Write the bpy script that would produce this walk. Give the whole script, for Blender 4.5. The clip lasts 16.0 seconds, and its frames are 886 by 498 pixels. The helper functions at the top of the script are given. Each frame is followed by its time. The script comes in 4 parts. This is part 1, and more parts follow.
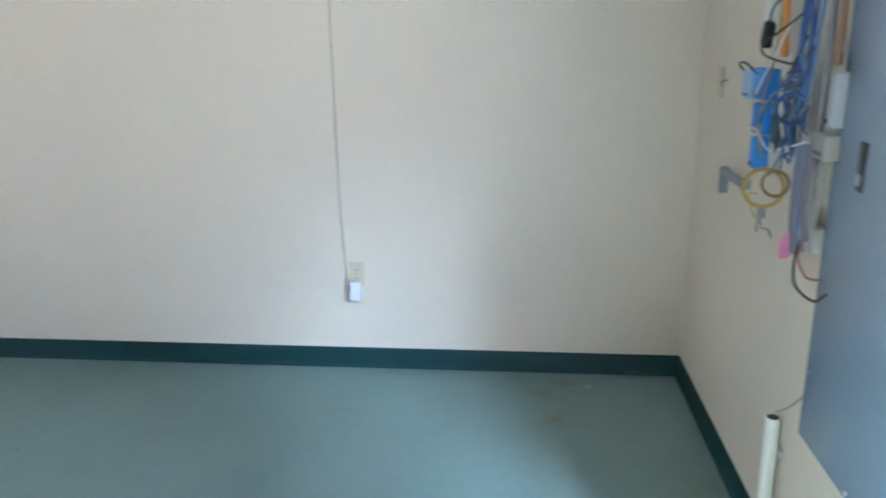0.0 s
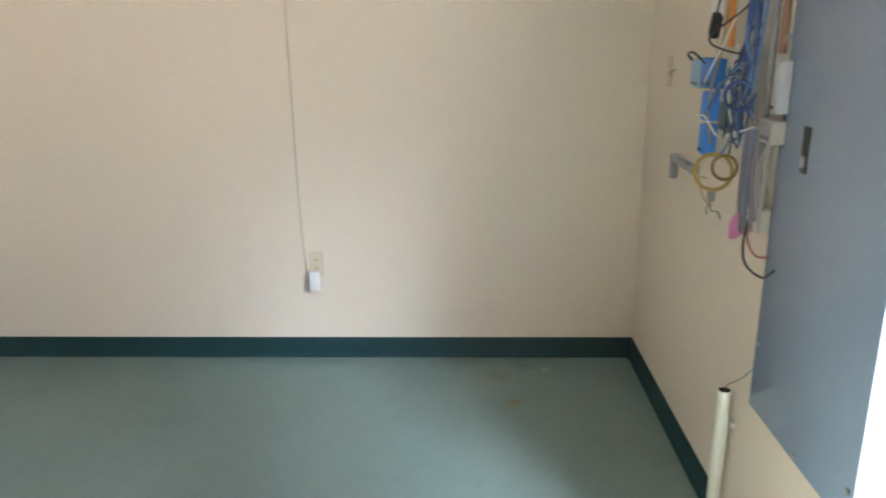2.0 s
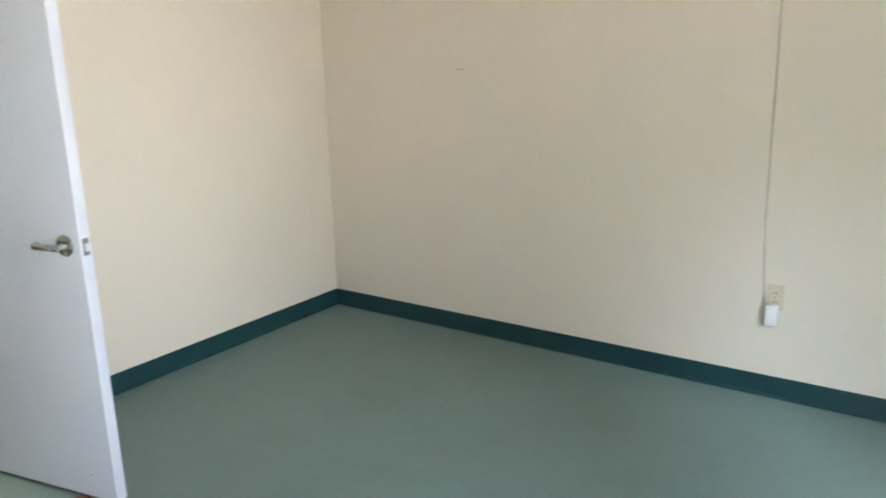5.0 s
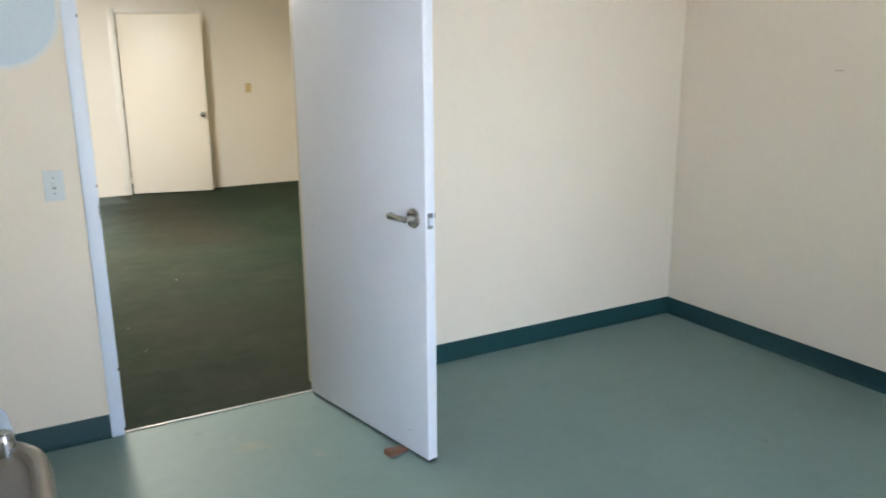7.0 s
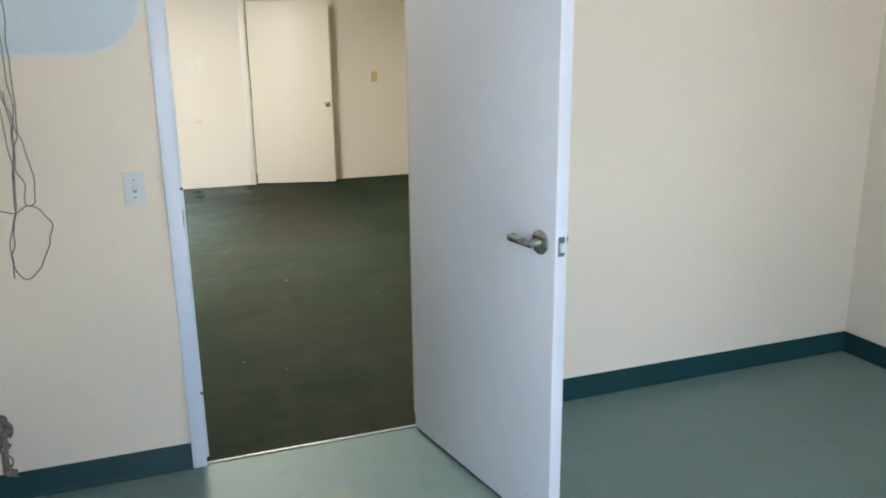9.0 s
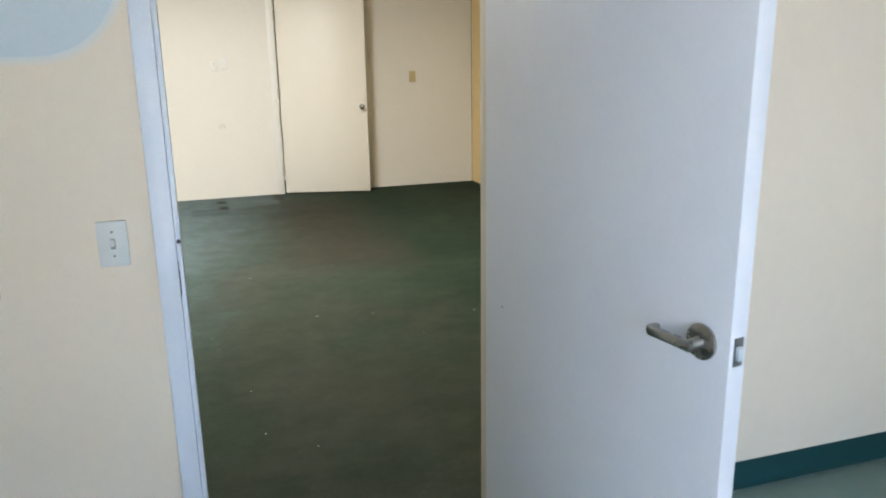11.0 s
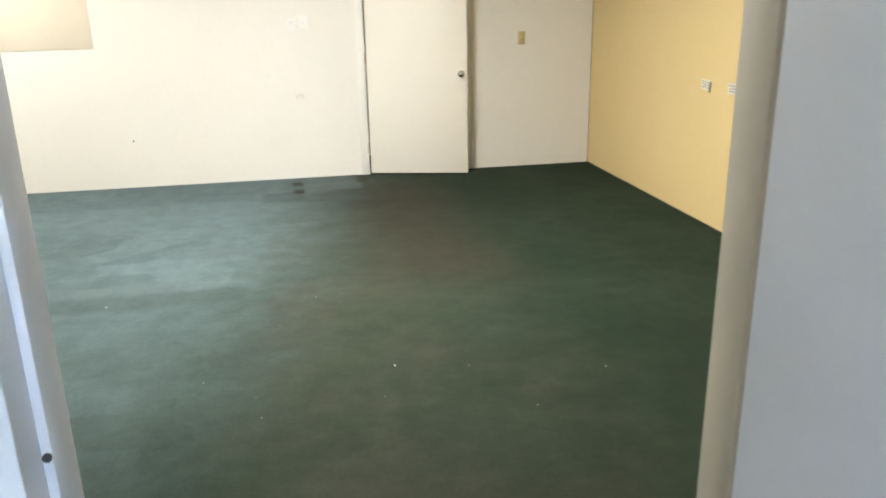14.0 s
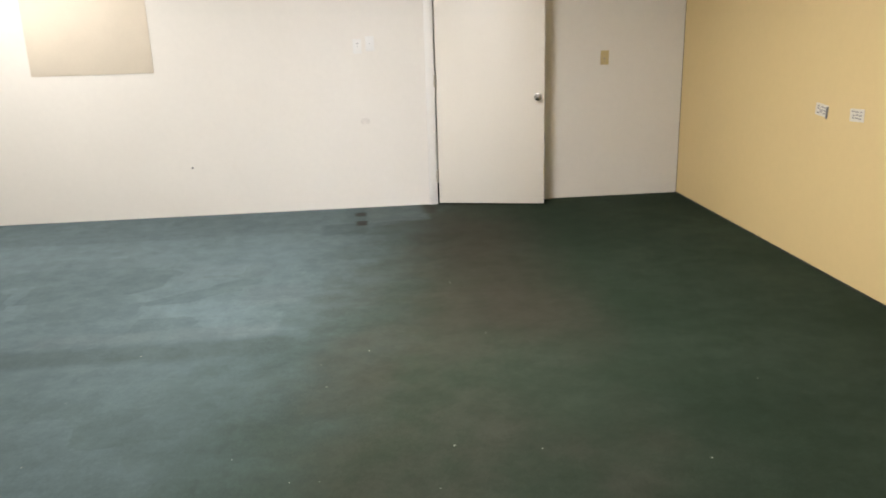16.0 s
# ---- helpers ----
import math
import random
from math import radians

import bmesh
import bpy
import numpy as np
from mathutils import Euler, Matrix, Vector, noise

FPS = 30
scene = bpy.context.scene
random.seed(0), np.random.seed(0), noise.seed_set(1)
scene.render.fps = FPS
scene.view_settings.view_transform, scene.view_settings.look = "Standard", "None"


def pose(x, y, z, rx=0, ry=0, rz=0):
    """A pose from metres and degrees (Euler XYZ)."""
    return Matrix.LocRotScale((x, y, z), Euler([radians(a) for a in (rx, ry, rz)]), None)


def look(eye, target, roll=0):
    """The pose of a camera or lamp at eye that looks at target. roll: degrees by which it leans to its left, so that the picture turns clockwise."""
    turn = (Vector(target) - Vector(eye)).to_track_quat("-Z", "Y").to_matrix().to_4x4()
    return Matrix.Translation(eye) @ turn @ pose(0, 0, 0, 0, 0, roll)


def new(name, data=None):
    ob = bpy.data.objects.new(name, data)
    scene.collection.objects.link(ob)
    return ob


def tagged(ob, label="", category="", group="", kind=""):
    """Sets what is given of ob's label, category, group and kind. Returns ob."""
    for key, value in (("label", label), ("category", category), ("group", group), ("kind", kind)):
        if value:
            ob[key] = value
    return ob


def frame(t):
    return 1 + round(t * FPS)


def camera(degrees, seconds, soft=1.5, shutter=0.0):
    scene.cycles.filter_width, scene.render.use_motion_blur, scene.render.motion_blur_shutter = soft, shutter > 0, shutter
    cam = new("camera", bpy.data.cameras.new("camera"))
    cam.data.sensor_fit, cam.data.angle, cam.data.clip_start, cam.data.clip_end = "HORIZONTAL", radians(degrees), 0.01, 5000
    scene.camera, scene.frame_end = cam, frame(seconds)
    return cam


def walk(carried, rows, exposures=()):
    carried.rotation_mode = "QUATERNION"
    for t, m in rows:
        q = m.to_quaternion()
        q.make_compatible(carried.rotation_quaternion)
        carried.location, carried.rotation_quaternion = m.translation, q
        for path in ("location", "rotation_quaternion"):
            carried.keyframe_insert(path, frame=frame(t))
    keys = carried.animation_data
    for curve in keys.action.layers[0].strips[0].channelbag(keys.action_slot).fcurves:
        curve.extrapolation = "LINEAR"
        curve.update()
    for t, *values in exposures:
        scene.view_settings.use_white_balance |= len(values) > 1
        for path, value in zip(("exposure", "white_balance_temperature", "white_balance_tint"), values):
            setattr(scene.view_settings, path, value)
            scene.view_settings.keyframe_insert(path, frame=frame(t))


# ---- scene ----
cam = camera(59.7, 16.0, soft=1.8, shutter=0.4)
PATH = [
    (0, (-0.169, -0.209, 1.574), (1.745, -0.034, 1.02), -0.6),
    (0.5, (-0.22, -0.211, 1.569), (1.703, -0.305, 1.026), 0.0),
    (1, (-0.224, -0.231, 1.558), (1.69, -0.424, 1.011), -0.4),
    (1.5, (-0.213, -0.214, 1.554), (1.702, -0.357, 0.996), -0.5),
    (2, (-0.227, -0.161, 1.568), (1.689, -0.122, 0.996), -0.4),
    (2.5, (-0.262, -0.165, 1.573), (1.64, 0.109, 1.018), -1.1),
    (3, (-0.316, -0.085, 1.588), (1.555, 0.374, 1.051), -1.7),
    (5.5, (-0.244, -0.185, 1.555), (1.184, 1.125, 1.061), -1.4),
    (6, (-0.239, -0.221, 1.553), (0.986, 1.284, 1.069), -1.4),
    (6.5, (-0.202, -0.167, 1.528), (0.883, 1.442, 1.043), -0.9),
    (7, (-0.19, -0.151, 1.525), (0.762, 1.54, 1.044), -0.5),
    (7.5, (-0.146, -0.066, 1.514), (0.679, 1.689, 1.026), -0.6),
    (8, (-0.13, 0.012, 1.524), (0.655, 1.783, 1.029), -0.2),
    (8.5, (-0.062, 0.145, 1.521), (0.677, 1.935, 1.019), -0.4),
    (9, (0.055, 0.33, 1.515), (0.71, 2.151, 1.009), -0.7),
    (9.5, (0.105, 0.541, 1.513), (0.713, 2.377, 1.006), -0.7),
    (12, (0.24, 1.48, 1.533), (0.791, 3.33, 1.011), -1.4),
    (12.5, (0.301, 1.676, 1.531), (0.741, 3.554, 1.004), -0.4),
    (13, (0.345, 1.877, 1.53), (0.725, 3.764, 0.986), -0.7),
    (13.5, (0.37, 2.123, 1.527), (0.769, 3.997, 0.953), -0.9),
    (14, (0.407, 2.317, 1.531), (0.751, 4.19, 0.917), -1.1),
    (14.5, (0.475, 2.464, 1.523), (0.65, 4.374, 0.953), -1.4),
    (15, (0.542, 2.577, 1.52), (0.65, 4.496, 0.964), -1.5),
    (15.5, (0.449, 2.665, 1.526), (0.577, 4.581, 0.966), -1.5),
    (16, (0.515, 2.848, 1.513), (0.674, 4.761, 0.95), -1.8),
]
EXPOSURES = [
    (0, 4.32, 5550, 15), (0.5, 4.28, 5750, 22), (1.0, 4.12, 6000, 24), (1.5, 4.05, 6500, 23), (2.0, 4.22, 6900, 21), (2.5, 4.42, 7300, 16),
    (3.0, 4.28, 7650, 11), (5.3, 4.12, 6500, 14), (6.5, 4.12, 6300, 14), (7.5, 4.11, 6050, 13), (9.0, 3.97, 6050, 13), (9.7, 3.98, 6050, 13),
    (12.0, 4.08, 5900, 13), (12.5, 4.38, 5900, 14), (13.0, 4.24, 5900, 14), (13.5, 4.17, 5900, 14), (14.0, 4.28, 5900, 12), (14.5, 4.15, 5900, 12), (15.5, 4.05, 5870, 16), (16.0, 3.93, 5850, 18),
]
walk(cam, [(t, look(eye, target, roll)) for t, eye, target, roll in PATH], EXPOSURES)

# ---- world, sun, large lights ----
world = bpy.data.worlds.new("sky")
scene.world = world
world.use_nodes = True
wn = world.node_tree.nodes
sky = wn.new("ShaderNodeTexSky")
sky.sky_type = "NISHITA"
sky.sun_disc = False
sky.sun_elevation = radians(63)
sky.sun_rotation = radians(177)
wn["Background"].inputs[1].default_value = 0.1
world.node_tree.links.new(sky.outputs[0], wn["Background"].inputs[0])

sun = new("sun", bpy.data.lights.new("sun", "SUN"))
sun.data.energy, sun.data.angle, sun.data.color = 4.5, radians(0.5), (1.0, 0.95, 0.89)
sun.matrix_world = look((0.05, -0.85, 1.88), (0, 0, 0))


def area(name, eye, target, sx, sy, watts, colour):
    ob = new(name, bpy.data.lights.new(name, "AREA"))
    ob.data.shape, ob.data.size, ob.data.size_y = "RECTANGLE", sx, sy
    ob.data.energy, ob.data.color = watts, colour
    ob.matrix_world = look(eye, target)
    return ob


# two added outdoor lamps as entrance daylight, and the carpeted room's two ceiling lights
area("entrance_daylight", (-0.25, -4.0, 1.9), (1.2, 3.0, 0.8), 1.3, 1.8, 12.0, (0.76, 0.88, 1.0))
area("entrance_daylight", (-2.60, -3.10, 3.90), (2.7, 0.1, 0.2), 1.2, 1.4, 52.0, (0.62, 0.81, 1.0))
area("ceiling_light_lamp", (0.35, 6.35, 2.63), (0.35, 6.35, 0), 0.56, 1.1, 11.6, (1.0, 0.935, 0.785))
area("ceiling_light_lamp", (-2.3, 8.3, 2.63), (-2.3, 8.3, 0), 1.1, 0.56, 4.0, (1.0, 0.93, 0.76))

# ---- materials ----


def material(name, colour, rough=0.5, metal=0.0, vary=0.06, scale=3.0, bump=0.0, bump_scale=200.0, coat=0.0, second=None, amount=0.0, spots=6.0):
    """Plain surface with two scales of variation, fine relief and an optional second colour in blotches."""
    m = bpy.data.materials.new(name)
    m.use_nodes = True
    nt = m.node_tree
    b = nt.nodes["Principled BSDF"]
    link = nt.links.new
    co = nt.nodes.new("ShaderNodeNewGeometry").outputs["Position"]

    def noise_at(s, detail=4.0, roughness=0.6):
        n = nt.nodes.new("ShaderNodeTexNoise")
        n.inputs["Scale"].default_value = s
        n.inputs["Detail"].default_value = detail
        n.inputs["Roughness"].default_value = roughness
        link(co, n.inputs["Vector"])
        return n.outputs[0]

    big, fine = noise_at(scale), noise_at(scale * 22, 2.0)
    mixed = nt.nodes.new("ShaderNodeMath")
    mixed.operation = "MULTIPLY_ADD"
    link(fine, mixed.inputs[0])
    mixed.inputs[1].default_value = 0.5
    link(big, mixed.inputs[2])
    ramp = nt.nodes.new("ShaderNodeMapRange")
    ramp.inputs[1].default_value, ramp.inputs[2].default_value = 0.45, 1.05
    ramp.inputs[3].default_value, ramp.inputs[4].default_value = 1 - vary, 1 + vary
    link(mixed.outputs[0], ramp.inputs[0])
    base = nt.nodes.new("ShaderNodeVectorMath")
    base.operation = "SCALE"
    base.inputs[0].default_value = colour
    link(ramp.outputs[0], base.inputs["Scale"])
    out = base.outputs[0]
    if second:
        mask = nt.nodes.new("ShaderNodeMapRange")
        mask.inputs[1].default_value, mask.inputs[2].default_value = 0.52, 0.75
        mask.inputs[4].default_value = amount
        link(noise_at(spots, 6.0, 0.65), mask.inputs[0])
        mix = nt.nodes.new("ShaderNodeMix")
        mix.data_type = "RGBA"
        link(mask.outputs[0], mix.inputs[0])
        link(out, mix.inputs[6])
        mix.inputs[7].default_value = (*second, 1)
        out = mix.outputs[2]
    link(out, b.inputs["Base Color"])
    b.inputs["Metallic"].default_value = metal
    b.inputs["Coat Weight"].default_value = coat
    rr = nt.nodes.new("ShaderNodeMapRange")
    rr.inputs[1].default_value, rr.inputs[2].default_value = 0.3, 0.7
    rr.inputs[3].default_value, rr.inputs[4].default_value = max(0.03, rough - 0.03), min(1, rough + 0.03)
    link(big, rr.inputs[0])
    link(rr.outputs[0], b.inputs["Roughness"])
    if bump:
        bn = nt.nodes.new("ShaderNodeBump")
        bn.inputs["Strength"].default_value = bump
        bn.inputs["Distance"].default_value = 0.002
        link(noise_at(bump_scale, 3.0), bn.inputs["Height"])
        link(bn.outputs[0], b.inputs["Normal"])
    return m


PAINT_A = material("cream_wall_paint", (0.745, 0.652, 0.535), 0.55, vary=0.03, scale=1.2, bump=0.05, bump_scale=28, second=(0.71, 0.617, 0.502), amount=0.3, spots=1.5)
PAINT_B = material("ivory_wall_paint", (0.76, 0.724, 0.662), 0.6, vary=0.03, scale=1.0, bump=0.05, bump_scale=28, second=(0.72, 0.684, 0.622), amount=0.3, spots=1.5)
YELLOW = material("yellow_wall_paint", (0.705, 0.538, 0.258), 0.6, vary=0.03, scale=1.0, bump=0.05, bump_scale=28)
PALE = material("pale_blue_white_paint", (0.53, 0.61, 0.67), 0.55, vary=0.04, scale=3, bump=0.2)
BOARD = material("tan_wall_board", (0.70, 0.62, 0.50), 0.7, vary=0.04, scale=4, bump=0.15)
DOOR_WHITE = material("white_door_paint", (0.66, 0.675, 0.73), 0.42, vary=0.03, scale=3, bump=0.12, bump_scale=90, second=(0.58, 0.59, 0.63), amount=0.25, spots=3.5)
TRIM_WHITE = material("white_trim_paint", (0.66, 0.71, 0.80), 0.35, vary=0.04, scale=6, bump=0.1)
TRIM_CREAM = material("cream_trim_paint", (0.60, 0.545, 0.45), 0.45, vary=0.04, scale=6, bump=0.1)
TRIM_PALE = material("off_white_trim_paint", (0.775, 0.755, 0.71), 0.4, vary=0.03, scale=6, bump=0.1)
DOOR_CREAM = material("cream_door_paint", (0.78, 0.73, 0.64), 0.42, vary=0.02, scale=2, bump=0.1, bump_scale=90)
COVE = material("dark_green_vinyl_base", (0.005, 0.040, 0.043), 0.5, vary=0.12, scale=5)
COVE.node_tree.nodes["Principled BSDF"].inputs["Specular IOR Level"].default_value = 0.3
CEIL = material("white_ceiling", (0.78, 0.77, 0.73), 0.9, vary=0.04, scale=4, bump=0.4, bump_scale=120)
STEEL = material("stainless_steel", (0.28, 0.25, 0.215), 0.34, 1.0, vary=0.06, scale=9)
RIM = material("tan_steel_rim", (0.48, 0.42, 0.33), 0.33, 0.9, vary=0.1, scale=9)
DARK_STEEL = material("dark_steel", (0.10, 0.095, 0.10), 0.4, 0.7, vary=0.1, scale=30)
LATCH_STEEL = material("dull_latch_steel", (0.24, 0.24, 0.25), 0.35, 0.8, vary=0.1, scale=30)
CHROME = material("satin_chrome", (0.42, 0.41, 0.39), 0.27, 1.0, vary=0.06, scale=20)
ALU = material("pale_aluminium", (0.66, 0.70, 0.76), 0.38, 0.35, vary=0.05, scale=8)
PANEL = material("blue_grey_enamel", (0.24, 0.30, 0.39), 0.2, vary=0.05, scale=3, bump=0.02, bump_scale=12)
BLACK = material("black_rubber", (0.02, 0.02, 0.022), 0.5, vary=0.1, scale=20)
GREY = material("grey_plastic", (0.26, 0.26, 0.27), 0.5, vary=0.1, scale=20)
CABLE_GREY = material("grey_cable", (0.21, 0.195, 0.175), 0.55, vary=0.1, scale=20)
BEIGE = material("beige_plastic", (0.62, 0.55, 0.40), 0.45, vary=0.04, scale=15)
TAN_PLATE = material("tan_plastic", (0.55, 0.44, 0.22), 0.45, vary=0.04, scale=15)
WHITE = material("white_plastic", (0.76, 0.76, 0.75), 0.4, vary=0.03, scale=15)
IVORY_PLATE = material("ivory_white_plastic", (0.78, 0.77, 0.74), 0.4, vary=0.03, scale=15)
IVORY = material("ivory_plastic_pipe", (0.80, 0.775, 0.69), 0.4, vary=0.05, scale=12)
BLUE = material("blue_plastic", (0.03, 0.24, 0.72), 0.4, vary=0.08, scale=18)
PALE_BLUE = material("pale_blue_plastic", (0.38, 0.55, 0.72), 0.45, vary=0.08, scale=18)
BLUE_CABLE = material("blue_cable", (0.035, 0.08, 0.23), 0.45, vary=0.1, scale=25)
SKY_CABLE = material("light_blue_cable", (0.11, 0.22, 0.44), 0.45, vary=0.1, scale=25)
YEL_CABLE = material("yellow_cable", (0.42, 0.28, 0.06), 0.45, vary=0.1, scale=25)
OCHRE = material("ochre_cable", (0.24, 0.15, 0.045), 0.5, vary=0.1, scale=25)
MAUVE = material("grey_mauve_cable", (0.27, 0.22, 0.27), 0.5, vary=0.1, scale=25)
ORANGE = material("orange_cable", (0.72, 0.30, 0.08), 0.45, vary=0.1, scale=25)
COPPER = material("copper_brown_conduit", (0.30, 0.17, 0.12), 0.45, 0.3, vary=0.12, scale=25)
PINK = material("pink_tag_card", (0.85, 0.30, 0.52), 0.6, vary=0.05, scale=18)
WOOD = material("brown_wood", (0.15, 0.065, 0.035), 0.6, vary=0.2, scale=30, bump=0.2)
THRESHOLD = material("worn_light_threshold", (0.62, 0.58, 0.48), 0.45, 0.2, vary=0.12, scale=12)
RUST = material("stained_pipe", (0.20, 0.175, 0.145), 0.6, 0.4, vary=0.45, scale=40, bump=0.5, second=(0.42, 0.40, 0.36), amount=0.8, spots=60)
PAPER = material("white_paper", (0.70, 0.65, 0.57), 0.8, vary=0.03, scale=20)
INK = material("grey_print", (0.33, 0.30, 0.28), 0.8, vary=0.1, scale=30)
FLAKE = material("grey_flake", (0.26, 0.26, 0.23), 0.8, vary=0.05, scale=30)
PLATE_GREY = material("greyed_white_plastic", (0.62, 0.64, 0.63), 0.45, vary=0.04, scale=15)
# these two are darkened so the outer jamb and stop look shaded
FRAME_SHADED = material("shade_darkened_jamb_enamel", (0.036, 0.040, 0.049), 0.45, vary=0.05, scale=8)
STOP_SHADED = material("shade_darkened_stop_enamel", (0.105, 0.115, 0.137), 0.45, vary=0.05, scale=8)
SPLICE = material("grey_beige_plastic", (0.40, 0.37, 0.33), 0.45, vary=0.05, scale=15)
CONCRETE = material("concrete_pavement", (0.42, 0.41, 0.38), 0.8, vary=0.12, scale=1.5, bump=0.4, bump_scale=60)
DIFFUSER = material("lamp_diffuser", (0.85, 0.84, 0.80), 0.5)


def vinyl_floor():
    """Grey-green sheet vinyl, waxed and softly mottled, with rusty marks near one corner."""
    m = material("green_vinyl", (0.172, 0.246, 0.223), 0.55, vary=0.09, scale=0.9, bump=0.04, bump_scale=30, second=(0.132, 0.198, 0.172), amount=0.45, spots=3.2)
    nt = m.node_tree
    b = nt.nodes["Principled BSDF"]
    b.inputs["Specular IOR Level"].default_value = 0.45
    link = nt.links.new
    co = nt.nodes.new("ShaderNodeNewGeometry").outputs["Position"]
    n = nt.nodes.new("ShaderNodeTexNoise")
    n.inputs["Scale"].default_value, n.inputs["Detail"].default_value = 9.0, 5.0
    link(co, n.inputs["Vector"])
    out = b.inputs["Base Color"].links[0].from_socket
    for (x, y), r, colour, most in (((2.742, -0.399), 0.08, (0.20, 0.155, 0.07), 0.8), ((3.06, -0.57), 0.045, (0.46, 0.42, 0.30), 0.7), ((2.99, -0.33), 0.12, (0.165, 0.165, 0.095), 0.55), ((3.11, -0.47), 0.10, (0.14, 0.135, 0.075), 0.55), ((2.935, -0.44), 0.06, (0.15, 0.15, 0.09), 0.5), ((1.9, 0.9), 0.05, (0.08, 0.09, 0.08), 0.4), ((0.52, 2.72), 0.13, (0.27, 0.28, 0.17), 0.40), ((0.74, 2.52), 0.07, (0.30, 0.30, 0.21), 0.35), ((0.36, 2.93), 0.05, (0.12, 0.13, 0.10), 0.35), ((2.35, 1.7), 0.03, (0.08, 0.09, 0.08), 0.5), ((1.55, 1.35), 0.03, (0.09, 0.10, 0.09), 0.5)):
        d = nt.nodes.new("ShaderNodeVectorMath")
        d.operation = "DISTANCE"
        link(co, d.inputs[0])
        d.inputs[1].default_value = (x, y, 0)
        rag = nt.nodes.new("ShaderNodeMath")
        rag.operation = "MULTIPLY_ADD"
        link(n.outputs[0], rag.inputs[0])
        rag.inputs[1].default_value = r * 2.6
        link(d.outputs["Value"], rag.inputs[2])
        f = nt.nodes.new("ShaderNodeMapRange")
        for k, v in ((1, r * 1.9), (2, r * 1.25), (3, 0.0), (4, most)):
            f.inputs[k].default_value = v
        link(rag.outputs[0], f.inputs[0])
        mix = nt.nodes.new("ShaderNodeMix")
        mix.data_type = "RGBA"
        link(f.outputs[0], mix.inputs[0])
        link(out, mix.inputs[6])
        mix.inputs[7].default_value = (*colour, 1)
        out = mix.outputs[2]
    link(out, b.inputs["Base Color"])
    return m


def carpet():
    """Dark green low carpet with trodden brown lanes and grey-blue areas of wear and painted sheen."""
    m = bpy.data.materials.new("dark_green_carpet")
    m.use_nodes = True
    nt = m.node_tree
    b = nt.nodes["Principled BSDF"]
    link = nt.links.new
    co = nt.nodes.new("ShaderNodeNewGeometry").outputs["Position"]

    def noise_at(s, detail=5.0, rough=0.6, vec=None):
        n = nt.nodes.new("ShaderNodeTexNoise")
        n.inputs["Scale"].default_value, n.inputs["Detail"].default_value, n.inputs["Roughness"].default_value = s, detail, rough
        link(vec or co, n.inputs["Vector"])
        return n

    def span(src, a, z, lo=0.0, hi=1.0):
        r = nt.nodes.new("ShaderNodeMapRange")
        r.interpolation_type = "SMOOTHSTEP"
        for k, v in ((1, a), (2, z), (3, lo), (4, hi)):
            r.inputs[k].default_value = v
        link(src, r.inputs[0])
        return r.outputs[0]

    def mul(a, c):
        n = nt.nodes.new("ShaderNodeMath")
        n.operation = "MULTIPLY"
        for k, v in enumerate((a, c)):
            if isinstance(v, float):
                n.inputs[k].default_value = v
            else:
                link(v, n.inputs[k])
        return n.outputs[0]

    def mix(fac, a, colour):
        n = nt.nodes.new("ShaderNodeMix")
        n.data_type = "RGBA"
        link(fac, n.inputs[0])
        if isinstance(a, tuple):
            n.inputs[6].default_value = (*a, 1)
        else:
            link(a, n.inputs[6])
        n.inputs[7].default_value = (*colour, 1)
        return n.outputs[2]

    # stretched, wandering coordinates so that wear has ragged straight-ish borders
    wob = nt.nodes.new("ShaderNodeVectorMath")
    wob.operation = "MULTIPLY_ADD"
    link(noise_at(2.2, 4.0).outputs["Color"], wob.inputs[0])
    wob.inputs[1].default_value = (0.7, 0.55, 0)
    link(co, wob.inputs[2])
    xyz = nt.nodes.new("ShaderNodeSeparateXYZ")
    link(wob.outputs[0], xyz.inputs[0])
    stretch = nt.nodes.new("ShaderNodeMapping")
    stretch.inputs["Scale"].default_value = (1.0, 1.2, 1)
    link(co, stretch.inputs[0])
    out = mix(span(noise_at(0.9).outputs[0], 0.35, 0.7), (0.0163, 0.0275, 0.0168), (0.0262, 0.0396, 0.0256))
    # brown trodden lane from door to door
    lane = mul(span(xyz.outputs[0], 0.1, 0.9), span(xyz.outputs[0], 2.2, 1.5))
    lane = mul(lane, span(noise_at(1.3).outputs[0], 0.35, 0.62, 0.25, 0.85))
    out = mix(lane, out, (0.039, 0.0415, 0.0300))
    # squarish patches of different wear
    shake = nt.nodes.new("ShaderNodeVectorMath")
    shake.operation = "MULTIPLY_ADD"
    link(noise_at(6.0, 4.0).outputs["Color"], shake.inputs[0])
    shake.inputs[1].default_value = (0.11, 0.11, 0)
    link(co, shake.inputs[2])
    oblong = nt.nodes.new("ShaderNodeMapping")
    oblong.inputs["Scale"].default_value = (1.0, 1.5, 1)
    link(shake.outputs[0], oblong.inputs[0])
    cells = nt.nodes.new("ShaderNodeTexVoronoi")
    cells.distance = "CHEBYCHEV"
    cells.inputs["Scale"].default_value = 2.1
    link(oblong.outputs[0], cells.inputs["Vector"])
    patch = nt.nodes.new("ShaderNodeSeparateColor")
    link(cells.outputs["Color"], patch.inputs[0])
    # grey-blue field on the other side: wear and a cool sheen, both as colour
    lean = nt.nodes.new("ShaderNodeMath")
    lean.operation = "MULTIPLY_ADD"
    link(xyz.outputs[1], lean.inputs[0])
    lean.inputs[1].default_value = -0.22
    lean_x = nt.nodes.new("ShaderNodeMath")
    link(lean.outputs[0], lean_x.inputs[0])
